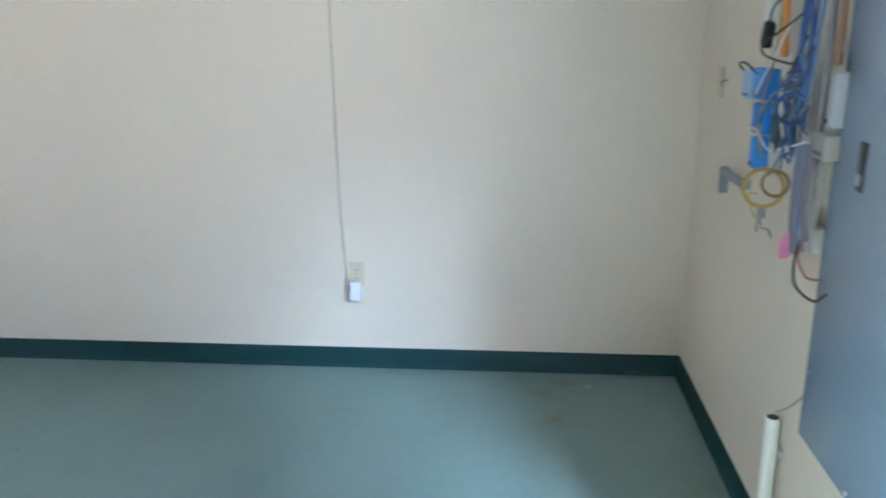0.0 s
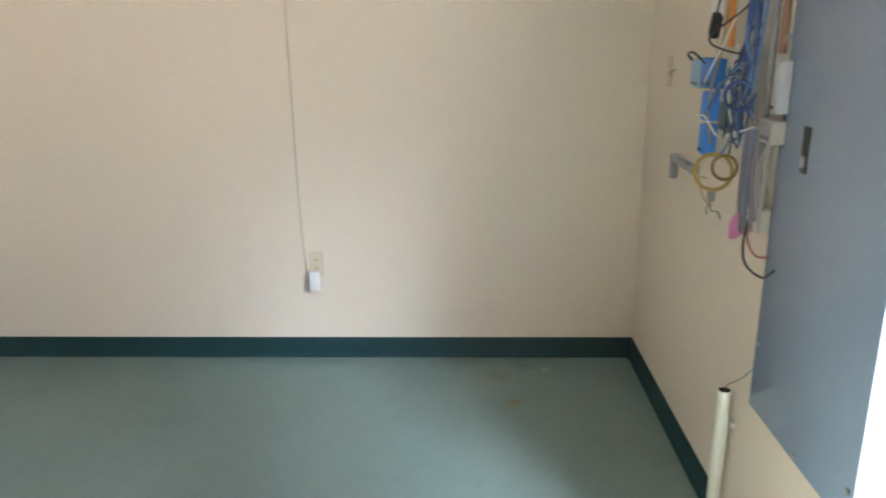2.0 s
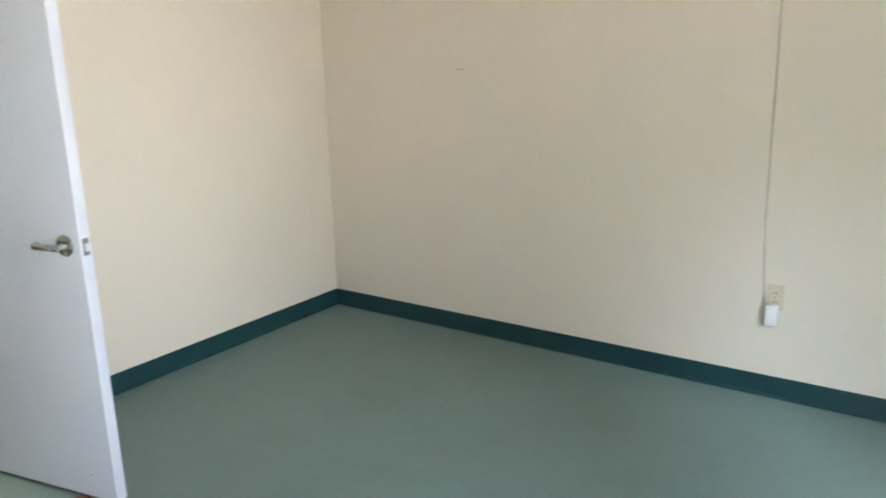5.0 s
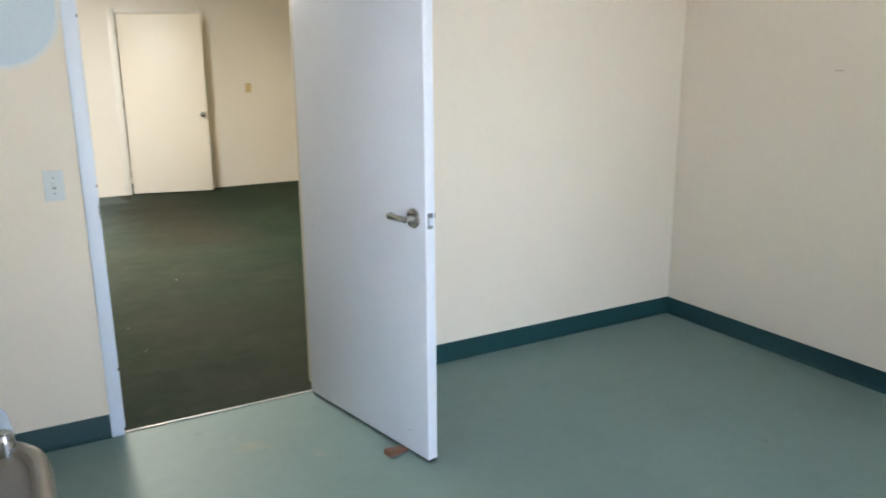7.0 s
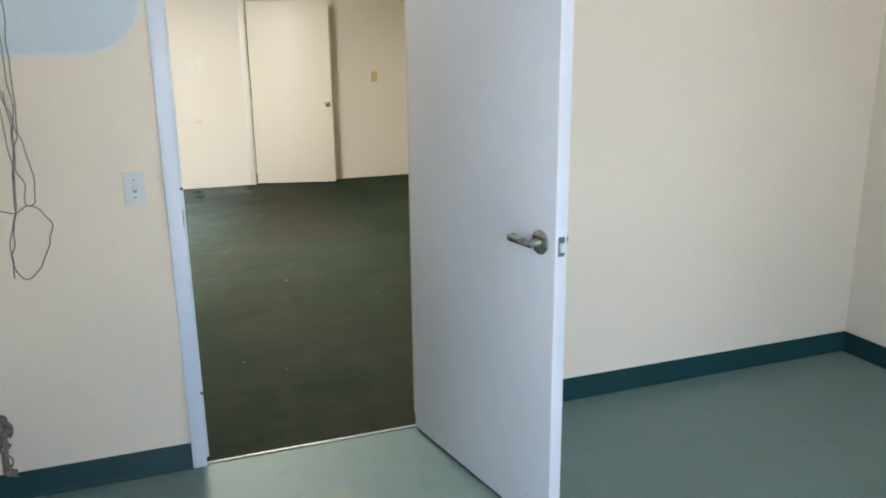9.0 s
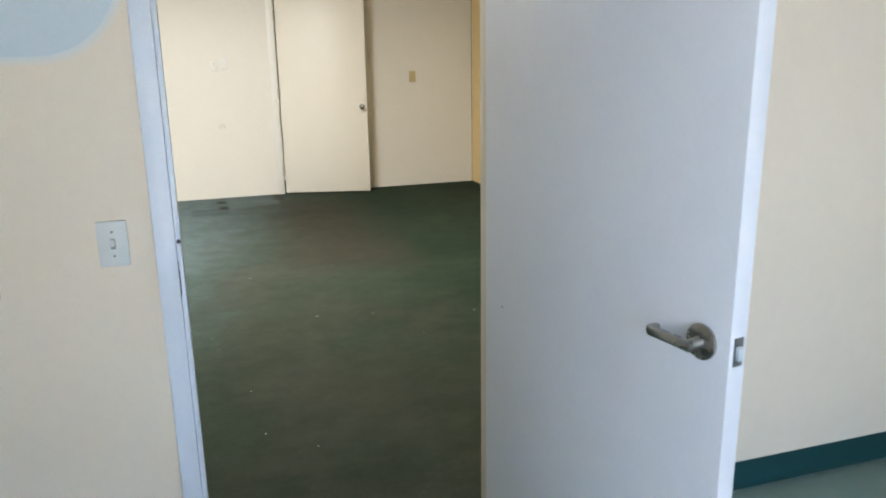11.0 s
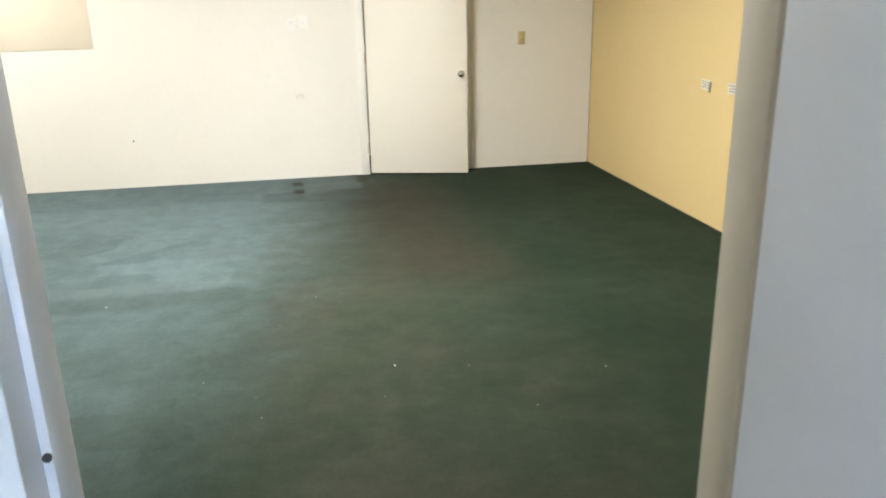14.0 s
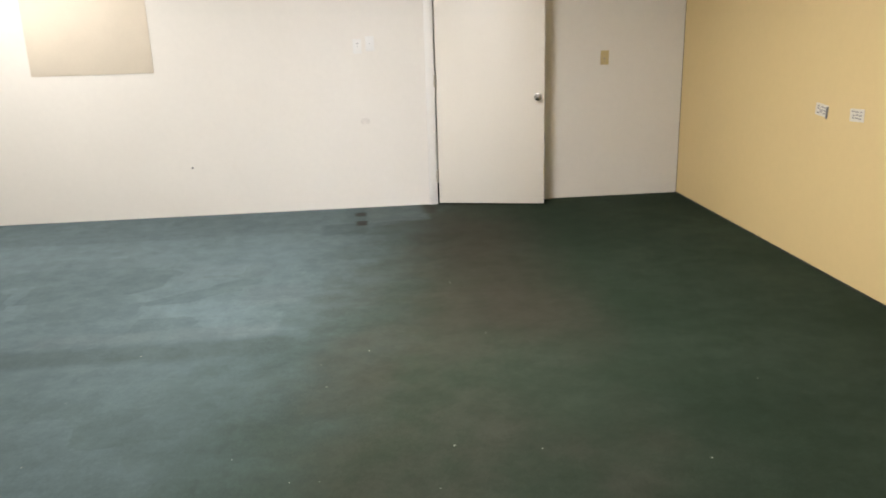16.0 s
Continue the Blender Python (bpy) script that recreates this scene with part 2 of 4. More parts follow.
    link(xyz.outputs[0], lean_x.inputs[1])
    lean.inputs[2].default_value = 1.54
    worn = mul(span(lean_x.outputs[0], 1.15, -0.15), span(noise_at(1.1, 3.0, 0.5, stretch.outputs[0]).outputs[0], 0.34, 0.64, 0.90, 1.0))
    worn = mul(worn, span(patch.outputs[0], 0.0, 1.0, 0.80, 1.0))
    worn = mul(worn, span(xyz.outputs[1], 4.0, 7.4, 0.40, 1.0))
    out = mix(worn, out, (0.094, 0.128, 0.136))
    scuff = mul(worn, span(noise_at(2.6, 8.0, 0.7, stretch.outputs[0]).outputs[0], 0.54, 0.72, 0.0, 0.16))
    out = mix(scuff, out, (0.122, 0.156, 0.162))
    # lighter replaced strip and a dark stain beside the far door
    flat = nt.nodes.new("ShaderNodeVectorMath")
    flat.operation = "MULTIPLY_ADD"
    link(noise_at(7.0, 3.0).outputs["Color"], flat.inputs[0])
    flat.inputs[1].default_value = (0.09, 0.09, 0)
    link(co, flat.inputs[2])
    fx = nt.nodes.new("ShaderNodeSeparateXYZ")
    link(flat.outputs[0], fx.inputs[0])

    def area_mask(x0, x1, y0, y1, soft, most):
        a = mul(span(fx.outputs[0], x0 - soft, x0 + soft), span(fx.outputs[0], x1 + soft, x1 - soft))
        c = mul(span(fx.outputs[1], y0 - soft, y0 + soft), span(fx.outputs[1], y1 + soft, y1 - soft))
        return mul(mul(a, c), most)

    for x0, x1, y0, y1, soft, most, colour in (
        # broad paler end of the grey-blue field, sheen painted in
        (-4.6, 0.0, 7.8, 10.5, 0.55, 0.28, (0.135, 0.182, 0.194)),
        (-2.6, 0.14, 8.66, 9.6, 0.03, 0.50, (0.080, 0.107, 0.112)),
        (0.45, 0.96, 8.88, 9.6, 0.03, 0.75, (0.085, 0.110, 0.108)),
        (-0.26, 0.10, 7.10, 7.45, 0.05, 0.45, (0.085, 0.108, 0.112)),
        (-0.75, -0.15, 7.62, 7.95, 0.04, 0.35, (0.100, 0.130, 0.136)),
        (-2.4, -0.9, 8.0, 8.5, 0.06, 0.30, (0.115, 0.150, 0.160)),
        (-0.55, 0.00, 6.62, 6.80, 0.05, 0.40, (0.095, 0.118, 0.122)),
        (-1.25, -0.60, 6.64, 6.78, 0.05, 0.40, (0.095, 0.118, 0.122)),
        (-1.60, 0.1, 6.40, 6.60, 0.05, 0.35, (0.030, 0.040, 0.034)),
        (0.12, 0.46, 8.56, 8.86, 0.03, 0.40, (0.035, 0.047, 0.043)),
        (0.36, 0.45, 9.10, 9.24, 0.02, 0.75, (0.026, 0.021, 0.015)),
        (0.37, 0.46, 8.78, 8.94, 0.02, 0.80, (0.024, 0.019, 0.014)),
        (0.92, 1.04, 9.10, 9.50, 0.04, 0.6, (0.028, 0.022, 0.014)),
        (0.90, 1.60, 6.4, 8.8, 0.40, 0.60, (0.030, 0.0245, 0.0172)),
    ):
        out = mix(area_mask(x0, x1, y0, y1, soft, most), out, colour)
    # fibre
    fib = nt.nodes.new("ShaderNodeMix")
    fib.data_type, fib.blend_type = "RGBA", "MULTIPLY"
    fib.inputs[0].default_value = 1.0
    link(out, fib.inputs[6])
    blotch = mul(span(noise_at(7.0, 6.0, 0.7).outputs[0], 0.3, 0.7, 0.89, 1.11), span(noise_at(38.0, 4.0, 0.75).outputs[0], 0.3, 0.7, 0.97, 1.04))
    blotch = mul(blotch, span(patch.outputs[1], 0.0, 1.0, 0.965, 1.035))
    link(mul(blotch, span(noise_at(170.0, 3.0, 0.8).outputs[0], 0.3, 0.7, 0.88, 1.12)), fib.inputs[7])
    link(fib.outputs[2], b.inputs["Base Color"])
    b.inputs["Roughness"].default_value = 0.95
    b.inputs["Specular IOR Level"].default_value = 0.12
    bn = nt.nodes.new("ShaderNodeBump")
    bn.inputs["Strength"].default_value, bn.inputs["Distance"].default_value = 0.35, 0.003
    link(noise_at(240.0, 3.0, 0.8).outputs[0], bn.inputs["Height"])
    link(bn.outputs[0], b.inputs["Normal"])
    return m


VINYL, CARPET = vinyl_floor(), carpet()

# ---- mesh helpers ----


def finish(name, bm, mat, smooth=False):
    me = bpy.data.meshes.new(name)
    bmesh.ops.recalc_face_normals(bm, faces=bm.faces[:])
    bm.to_mesh(me)
    bm.free()
    me.materials.append(mat)
    if smooth:
        me.polygons.foreach_set("use_smooth", [True] * len(me.polygons))
        me.set_sharp_from_angle(angle=radians(40))
    return me


def part(name, bm, mat, parent, label="", smooth=True):
    ob = new(name, finish(name, bm, mat, smooth))
    ob.parent = parent
    return tagged(ob, label)


def thing(name, bm, mat, label, category, group="", kind="", m=None, smooth=True):
    ob = new(name, finish(name, bm, mat, smooth))
    if m is not None:
        ob.matrix_world = m
    return tagged(ob, label, category, group, kind)


def root(name, m, label, category, group="", kind=""):
    ob = new(name)
    ob.empty_display_size = 0.05
    ob.matrix_world = m
    return tagged(ob, label, category, group, kind)


def box(x0, x1, y0, y1, z0, z1, bevel=0.0, bm=None, seg=2):
    own = bmesh.new()
    bmesh.ops.create_cube(own, size=1, matrix=Matrix.LocRotScale(((x0 + x1) / 2, (y0 + y1) / 2, (z0 + z1) / 2), None, (x1 - x0, y1 - y0, z1 - z0)))
    if bevel:
        bmesh.ops.bevel(own, geom=own.edges[:], offset=bevel, segments=seg, affect="EDGES", profile=0.5)
    return merged(bm, own)


def merged(bm, own):
    if bm is None:
        return own
    me = bpy.data.meshes.new("temp")
    own.to_mesh(me)
    own.free()
    bm.from_mesh(me)
    bpy.data.meshes.remove(me)
    return bm


def rod(a, c, r, bm=None, seg=20, bevel=0.0, r2=None):
    """Cylinder or cone from a to c."""
    a, c = Vector(a), Vector(c)
    own = bmesh.new()
    m = Matrix.Translation((a + c) / 2) @ (c - a).to_track_quat("Z", "Y").to_matrix().to_4x4()
    bmesh.ops.create_cone(own, cap_ends=True, segments=seg, radius1=r, radius2=r if r2 is None else r2, depth=(c - a).length, matrix=m)
    if bevel:
        rim = [e for e in own.edges if len(e.link_faces) == 2 and any(len(f.verts) > 4 for f in e.link_faces)]
        bmesh.ops.bevel(own, geom=rim, offset=bevel, segments=2, affect="EDGES", profile=0.5)
    return merged(bm, own)


def smooth_line(points, steps=8):
    """Catmull-Rom line through the points."""
    p = [Vector(q) for q in points]
    p = [2 * p[0] - p[1], *p, 2 * p[-1] - p[-2]]
    out = []
    for i in range(1, len(p) - 2):
        for k in range(steps):
            t = k / steps
            a, b0, c, d = p[i - 1 : i + 3]
            out.append(0.5 * (2 * b0 + (c - a) * t + (2 * a - 5 * b0 + 4 * c - d) * t * t + (3 * b0 - a - 3 * c + d) * t ** 3))
    return out + [p[-2]]


def cord(points, r, bm=None, seg=8, steps=8, closed=False):
    """Round cable through the points."""
    line = smooth_line(points, steps)
    own = bmesh.new()
    rings, up = [], Vector((0.31, 0.52, 0.79))
    for i, q in enumerate(line):
        way = (line[min(i + 1, len(line) - 1)] - line[max(i - 1, 0)]).normalized()
        side = way.cross(up).normalized()
        up = side.cross(way)
        rings.append([own.verts.new(q + r * (math.cos(a) * side + math.sin(a) * up)) for a in (2 * math.pi * k / seg for k in range(seg))])
    for a, c in zip(rings, rings[1:]):
        for k in range(seg):
            own.faces.new((a[k], a[(k + 1) % seg], c[(k + 1) % seg], c[k]))
    own.faces.new(rings[0])
    own.faces.new(rings[-1])
    return merged(bm, own)


def profile(points, a, c, bm=None):
    """Sweep a closed (out, up) outline from a to c on the floor; out points to the left of the way."""
    a, c = Vector(a), Vector(c)
    way = (c - a).normalized()
    out = Vector((-way.y, way.x, 0))
    own = bmesh.new()
    ends = [[own.verts.new(q + out * u + Vector((0, 0, v))) for u, v in points] for q in (a, c)]
    n = len(points)
    for k in range(n):
        own.faces.new((ends[0][k], ends[0][(k + 1) % n], ends[1][(k + 1) % n], ends[1][k]))
    own.faces.new(ends[0])
    own.faces.new(ends[1])
    return merged(bm, own)


def outline_slab(points, z0, z1, bm=None):
    """Flat plate from an outline in x, y."""
    own = bmesh.new()
    lo = [own.verts.new((x, y, z0)) for x, y in points]
    hi = [own.verts.new((x, y, z1)) for x, y in points]
    n = len(points)
    for k in range(n):
        own.faces.new((lo[k], lo[(k + 1) % n], hi[(k + 1) % n], hi[k]))
    own.faces.new(lo[::-1])
    own.faces.new(hi)
    return merged(bm, own)


def rounded(x0, x1, y0, y1, radii, seg=8):
    """Rectangle outline with corner radii (x1y0, x1y1, x0y1, x0y0)."""
    pts = []
    for (cx, cy, sx, sy, a0), r in zip(((x1, y0, -1, 1, -90), (x1, y1, -1, -1, 0), (x0, y1, 1, -1, 90), (x0, y0, 1, 1, 180)), radii):
        if r <= 0:
            pts.append((cx, cy))
            continue
        for k in range(seg + 1):
            a = radians(a0 + 90 * k / seg)
            pts.append((cx + sx * r + r * math.cos(a), cy + sy * r + r * math.sin(a)))
    return pts


# ---- plan ----
EAST, NORTH, SOUTH, WEST = 3.210, 3.1, -0.992, -0.74
NB = 3.23
EAST_B, FAR_B, WEST_B = 3.152, 9.371, -4.2
TOP_A, TOP_B = 2.6, 2.7
DOOR_L, DOOR_R, HEAD = 0.105, 0.955, 2.05
ENT_L, ENT_R, ENT_H = 0.10, 1.165, 2.13

thing("ground", box(-60, 60, -60, 60, -0.3, -0.13), CONCRETE, "grey concrete paving outside the entrance", "ground", kind="structure", smooth=False)
thing("floor", box(WEST, EAST, SOUTH - 0.28, NORTH, -0.12, 0), VINYL, "grey-green waxed sheet vinyl floor with scuffs", "floor", kind="structure", smooth=False)
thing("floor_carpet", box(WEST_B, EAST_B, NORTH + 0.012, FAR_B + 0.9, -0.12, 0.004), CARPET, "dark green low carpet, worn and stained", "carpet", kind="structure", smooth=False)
thing("ceiling", box(WEST - 0.2, EAST + 0.2, SOUTH - 0.28, NORTH, TOP_A, TOP_A + 0.15), CEIL, "white ceiling", "ceiling", kind="structure", smooth=False)
thing("ceiling_carpet_room", box(WEST_B - 0.2, EAST_B + 0.2, NB, FAR_B, TOP_B, TOP_B + 0.15), CEIL, "white ceiling", "ceiling", kind="structure", smooth=False)

bm = box(WEST - 0.2, 0.06, NORTH, 3.165, -0.12, TOP_A)
box(1.0, EAST + 0.2, NORTH, 3.165, -0.12, TOP_A, bm=bm)
box(0.06, 1.0, NORTH, 3.165, HEAD + 0.045, TOP_A, bm=bm)
thing("wall_north", bm, PAINT_A, "cream painted wall with a doorway", "wall", kind="structure", smooth=False)
bm = box(WEST_B - 0.2, 0.06, 3.165, NB, -0.12, TOP_B + 0.15)
box(1.0, EAST_B + 0.2, 3.165, NB, -0.12, TOP_B + 0.15, bm=bm)
box(0.06, 1.0, 3.165, NB, HEAD + 0.045, TOP_B + 0.15, bm=bm)
thing("wall_carpet_room_south", bm, PAINT_B, "ivory painted wall with a doorway", "wall", kind="structure", smooth=False)
thing("wall_east", box(EAST, EAST + 0.2, SOUTH - 0.28, NORTH, -0.12, TOP_A), PAINT_A, "cream painted wall", "wall", kind="structure", smooth=False)
thing("wall_west", box(WEST - 0.2, WEST, SOUTH - 0.28, NORTH, -0.12, TOP_A), PAINT_A, "cream painted wall behind the drinking fountain", "wall", kind="structure", smooth=False)
bm = box(WEST, ENT_L, SOUTH - 0.28, SOUTH, 0, TOP_A)
box(ENT_R + 0.002, EAST, SOUTH - 0.28, SOUTH, 0, TOP_A, bm=bm)
box(ENT_L, ENT_R + 0.002, SOUTH - 0.28, SOUTH, ENT_H, TOP_A, bm=bm)
thing("wall_south", bm, PAINT_A, "cream painted wall with the entrance", "wall", kind="structure", smooth=False)

FD_L, FD_R, FD_H = 1.030, 1.945, 2.032
bm = box(WEST_B - 0.2, FD_L - 0.02, FAR_B, FAR_B + 0.13, -0.12, TOP_B + 0.15)
box(FD_R + 0.02, EAST_B + 0.2, FAR_B, FAR_B + 0.13, -0.12, TOP_B + 0.15, bm=bm)
box(FD_L - 0.02, FD_R + 0.02, FAR_B, FAR_B + 0.13, FD_H + 0.02, TOP_B + 0.15, bm=bm)
thing("wall_carpet_room_north", bm, PAINT_B, "ivory painted wall with a cream door", "wall", kind="structure", smooth=False)
thing("wall_yellow", box(EAST_B, EAST_B + 0.2, NB, FAR_B, -0.12, TOP_B), YELLOW, "mustard yellow painted wall", "wall", kind="structure", smooth=False)
thing("wall_carpet_room_west", box(WEST_B - 0.2, WEST_B, NB, FAR_B, -0.12, TOP_B), PAINT_B, "ivory painted wall", "wall", kind="structure", smooth=False)
# unseen backing added so no light comes past the far door
bm = box(FD_L - 0.3, FD_R + 0.3, FAR_B + 0.9, FAR_B + 1.0, -0.12, 2.5)
box(FD_L - 0.4, FD_L - 0.3, FAR_B + 0.13, FAR_B + 1.0, -0.12, 2.5, bm=bm)
box(FD_R + 0.3, FD_R + 0.4, FAR_B + 0.13, FAR_B + 1.0, -0.12, 2.5, bm=bm)
box(FD_L - 0.4, FD_R + 0.4, FAR_B + 0.13, FAR_B + 1.0, 2.5, 2.6, bm=bm)
thing("wall_backing", bm, PAINT_B, "unseen backing walls added to close off the cream door", "wall", kind="structure", smooth=False)

# cove base along the vinyl floor
COVE_SHAPE = [(0, 0), (0.016, 0), (0.014, 0.003), (0.007, 0.010), (0.004, 0.020), (0.0038, 0.098), (0.0025, 0.100), (0, 0.100)]
bm = profile(COVE_SHAPE, (0.044, NORTH, 0), (WEST, NORTH, 0))
profile(COVE_SHAPE, (EAST, NORTH, 0), (1.016, NORTH, 0), bm)
thing("baseboard_north", bm, COVE, "dark green vinyl cove base", "baseboard", kind="structure")
thing("baseboard_east", profile(COVE_SHAPE, (EAST, SOUTH, 0), (EAST, NORTH, 0)), COVE, "dark green vinyl cove base", "baseboard", kind="structure")
bm = profile(COVE_SHAPE, (ENT_R + 0.02, SOUTH, 0), (EAST, SOUTH, 0))
profile(COVE_SHAPE, (WEST, SOUTH, 0), (ENT_L - 0.01, SOUTH, 0), bm)
thing("baseboard_south", bm, COVE, "dark green vinyl cove base", "baseboard", kind="structure")
thing("baseboard_west", profile(COVE_SHAPE, (WEST, NORTH, 0), (WEST, SOUTH, 0)), COVE, "dark green vinyl cove base", "baseboard", kind="structure")

# ---- doorway between the rooms ----
frame_1 = root("door_frame", Matrix(), "white painted door frame with screw holes and strike plate", "door frame", kind="structure")
for side, x0, x1, s0, s1, mat in (("l", 0.06, 0.093, 0.093, DOOR_L, TRIM_WHITE), ("r", 0.967, 1.0, DOOR_R, 0.967, TRIM_CREAM)):
    j = part("jamb", box(x0, x1, NORTH - 0.002, NB + 0.004, 0, HEAD + 0.012, 0.0015), mat, frame_1)
    part("stop", box(s0, s1, 3.15, NB - 0.004, 0, HEAD, 0.002), mat, j)
part("head_jamb", box(0.06, 1.0, NORTH - 0.002, NB + 0.004, HEAD + 0.012, HEAD + 0.045, 0.0015), TRIM_WHITE, frame_1)
for x0, x1 in ((0.044, 0.094), (0.966, 1.016)):
    part("casing", box(x0, x1, NORTH - 0.014, NORTH - 0.0025, 0, HEAD + 0.07, 0.003), TRIM_WHITE, frame_1)
part("casing", box(0.0945, 0.9655, NORTH - 0.014, NORTH - 0.0025, HEAD + 0.015, HEAD + 0.07, 0.003), TRIM_WHITE, frame_1)
part("threshold", box(0.094, 0.966, NORTH + 0.001, NORTH + 0.011, 0, 0.006, 0.0015), THRESHOLD, frame_1, "worn pale metal carpet strip")
for z in (0.270, 1.046, 1.690):
    part("silencer", rod((0.0995, 3.1505, z), (0.0995, 3.145, z), 0.0055, seg=12, bevel=0.001), BLACK, frame_1, "dark rubber door silencer on the stop")
strike = part("strike_plate", box(0.0925, 0.0945, NORTH + 0.008, NORTH + 0.036, 0.907, 0.997, 0.0006), DARK_STEEL, frame_1, "dark steel strike plate")
part("strike_lip", box(0.0942, 0.0965, NORTH - 0.020, NORTH + 0.012, 0.925, 0.979, 0.0008), DARK_STEEL, strike)
part("bolt_hole", box(0.0940, 0.0948, NORTH + 0.016, NORTH + 0.030, 0.938, 0.966), BLACK, strike)

LEAF = 0.868
door = root("door", pose(0.957, 3.090, 0, 0, 0, -79.0), "white flat door standing open, steel lever, scuffed bottom", "door", kind="")
part("leaf", box(0.004, LEAF, -0.044, 0, 0.014, 2.04, 0.0025), DOOR_WHITE, door)
# black strip stands in for the shade in the gap below the leaf
part("bottom_gap_shade", box(0.006, LEAF - 0.002, -0.040, -0.004, 0.006, 0.0135), BLACK, door, "black strip filling the shaded gap under the door")
part("latch_plate", box(LEAF - 0.001, LEAF + 0.0012, -0.034, -0.010, 0.927, 0.985, 0.0004), LATCH_STEEL, door, "dark steel latch plate")
part("latch_bolt", box(LEAF + 0.001, LEAF + 0.009, -0.030, -0.015, 0.940, 0.968, 0.002), ALU, door)
for s, y in ((-1, -0.044), (1, 0.0)):
    x, z = LEAF - 0.066, 0.96
    lever = part("lever_handle", rod((x, y, z), (x, y + s * 0.008, z), 0.037, bevel=0.003, seg=36), CHROME, door, "satin steel lever handle")
    bm = rod((x, y + s * 0.006, z), (x, y + s * 0.046, z), 0.0115, seg=20)
    box(x - 0.104, x + 0.013, min(y + s * 0.036, y + s * 0.049), max(y + s * 0.036, y + s * 0.049), z - 0.0115, z + 0.0115, 0.005, bm)
    box(x - 0.108, x - 0.092, min(y + s * 0.020, y + s * 0.047), max(y + s * 0.020, y + s * 0.047), z - 0.0105, z + 0.0105, 0.004, bm)
    part("lever", bm, CHROME, lever)
for z in (0.25, 1.02, 1.80):
    part("hinge", rod((0.0, 0.006, z - 0.045), (0.0, 0.006, z + 0.045), 0.0065, seg=12), CHROME, door)
for x, z in ((0.138, 0.034), (0.151, 0.028), (0.087, 0.817), (0.75, 0.10)):
    part("chip", box(x, x + 0.007, -0.0446, -0.0438, z, z + 0.005), GREY, door, "grey chip in the paint")

bm = bmesh.new()
bmesh.ops.create_cube(bm, size=1, matrix=Matrix.LocRotScale((0, 0, 0.012), None, (0.11, 0.045, 0.024)))
for v in bm.verts:
    if v.co.x > 0 and v.co.z > 0.012:
        v.co.z = 0.004
bmesh.ops.bevel(bm, geom=bm.edges[:], offset=0.002, segments=1, affect="EDGES")
thing("door_wedge", bm, WOOD, "small brown wooden wedge under the white door", "door wedge", m=pose(1.020, 2.377, 0, 0, 0, 12))

# ---- entrance opening ----
ent = root("entrance_frame", Matrix(), "pale painted metal entrance frame, daylight behind it", "door frame", kind="structure")
def arc(a):
    return (ENT_R - 0.046 * (1 - math.cos(radians(a))), SOUTH - 0.168 + 0.088 * (1 - math.sin(radians(a))))


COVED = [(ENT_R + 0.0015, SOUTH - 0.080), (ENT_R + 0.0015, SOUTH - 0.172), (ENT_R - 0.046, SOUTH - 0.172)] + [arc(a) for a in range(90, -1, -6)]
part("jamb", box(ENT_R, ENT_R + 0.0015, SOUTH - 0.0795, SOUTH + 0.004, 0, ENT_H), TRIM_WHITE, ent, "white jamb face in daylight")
# shade on the stop and outer jamb comes from their darkened colour
part("coved_stop", outline_slab(COVED, 0, ENT_H), STOP_SHADED, ent, "rounded stop of the jamb, shade put into its colour")
part("outer_jamb", box(ENT_R - 0.046, ENT_R + 0.0015, SOUTH - 0.27, SOUTH - 0.1725, 0, ENT_H, 0.002), FRAME_SHADED, ent, "outer jamb, shade put into its dark colour")
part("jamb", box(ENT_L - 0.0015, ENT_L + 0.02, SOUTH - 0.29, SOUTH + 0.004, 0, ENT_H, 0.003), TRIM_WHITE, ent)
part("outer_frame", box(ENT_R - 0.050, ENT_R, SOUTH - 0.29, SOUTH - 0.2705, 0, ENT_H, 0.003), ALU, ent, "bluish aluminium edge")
part("head", box(ENT_L + 0.0205, ENT_R - 0.0595, SOUTH - 0.29, SOUTH + 0.004, ENT_H - 0.02, ENT_H - 0.0005, 0.003), TRIM_WHITE, ent)
part("sill", box(ENT_L + 0.0205, ENT_R - 0.0595, SOUTH - 0.30, SOUTH - 0.10, 0.0005, 0.012, 0.004), ALU, ent, "aluminium door sill")

# ---- drinking fountain on the west wall ----
fountain = root("drinking_fountain", pose(WEST, 0.93, 0), "wall-mounted stainless drinking fountain with a rounded basin", "drinking fountain")
W = 0.545


def basin():
    """Dished steel top with a raised rim, as rings of one outline at several insets."""
    bm = bmesh.new()
    rings = []
    for inset, z in ((0.0, 0.86), (-0.006, 0.907), (0.0, 0.928), (0.009, 0.932), (0.019, 0.930), (0.024, 0.921), (0.030, 0.919), (0.06, 0.918), (0.115, 0.914), (0.15, 0.885), (0.20, 0.87)):
        o = rounded(inset, W - inset, -0.29 + inset, 0.29 - inset, [max(0.01, 0.13 - inset * 0.5), max(0.01, 0.13 - inset * 0.5), 0.02, 0.02], 10)
        rings.append([bm.verts.new((x, y, z)) for x, y in o])
    n = len(rings[0])
    for a, c in zip(rings, rings[1:]):
        for k in range(n):
            bm.faces.new((a[k], a[(k + 1) % n], c[(k + 1) % n], c[k]))
    bm.faces.new(rings[-1])
    bm.faces.new(rings[0][::-1])
    return bm


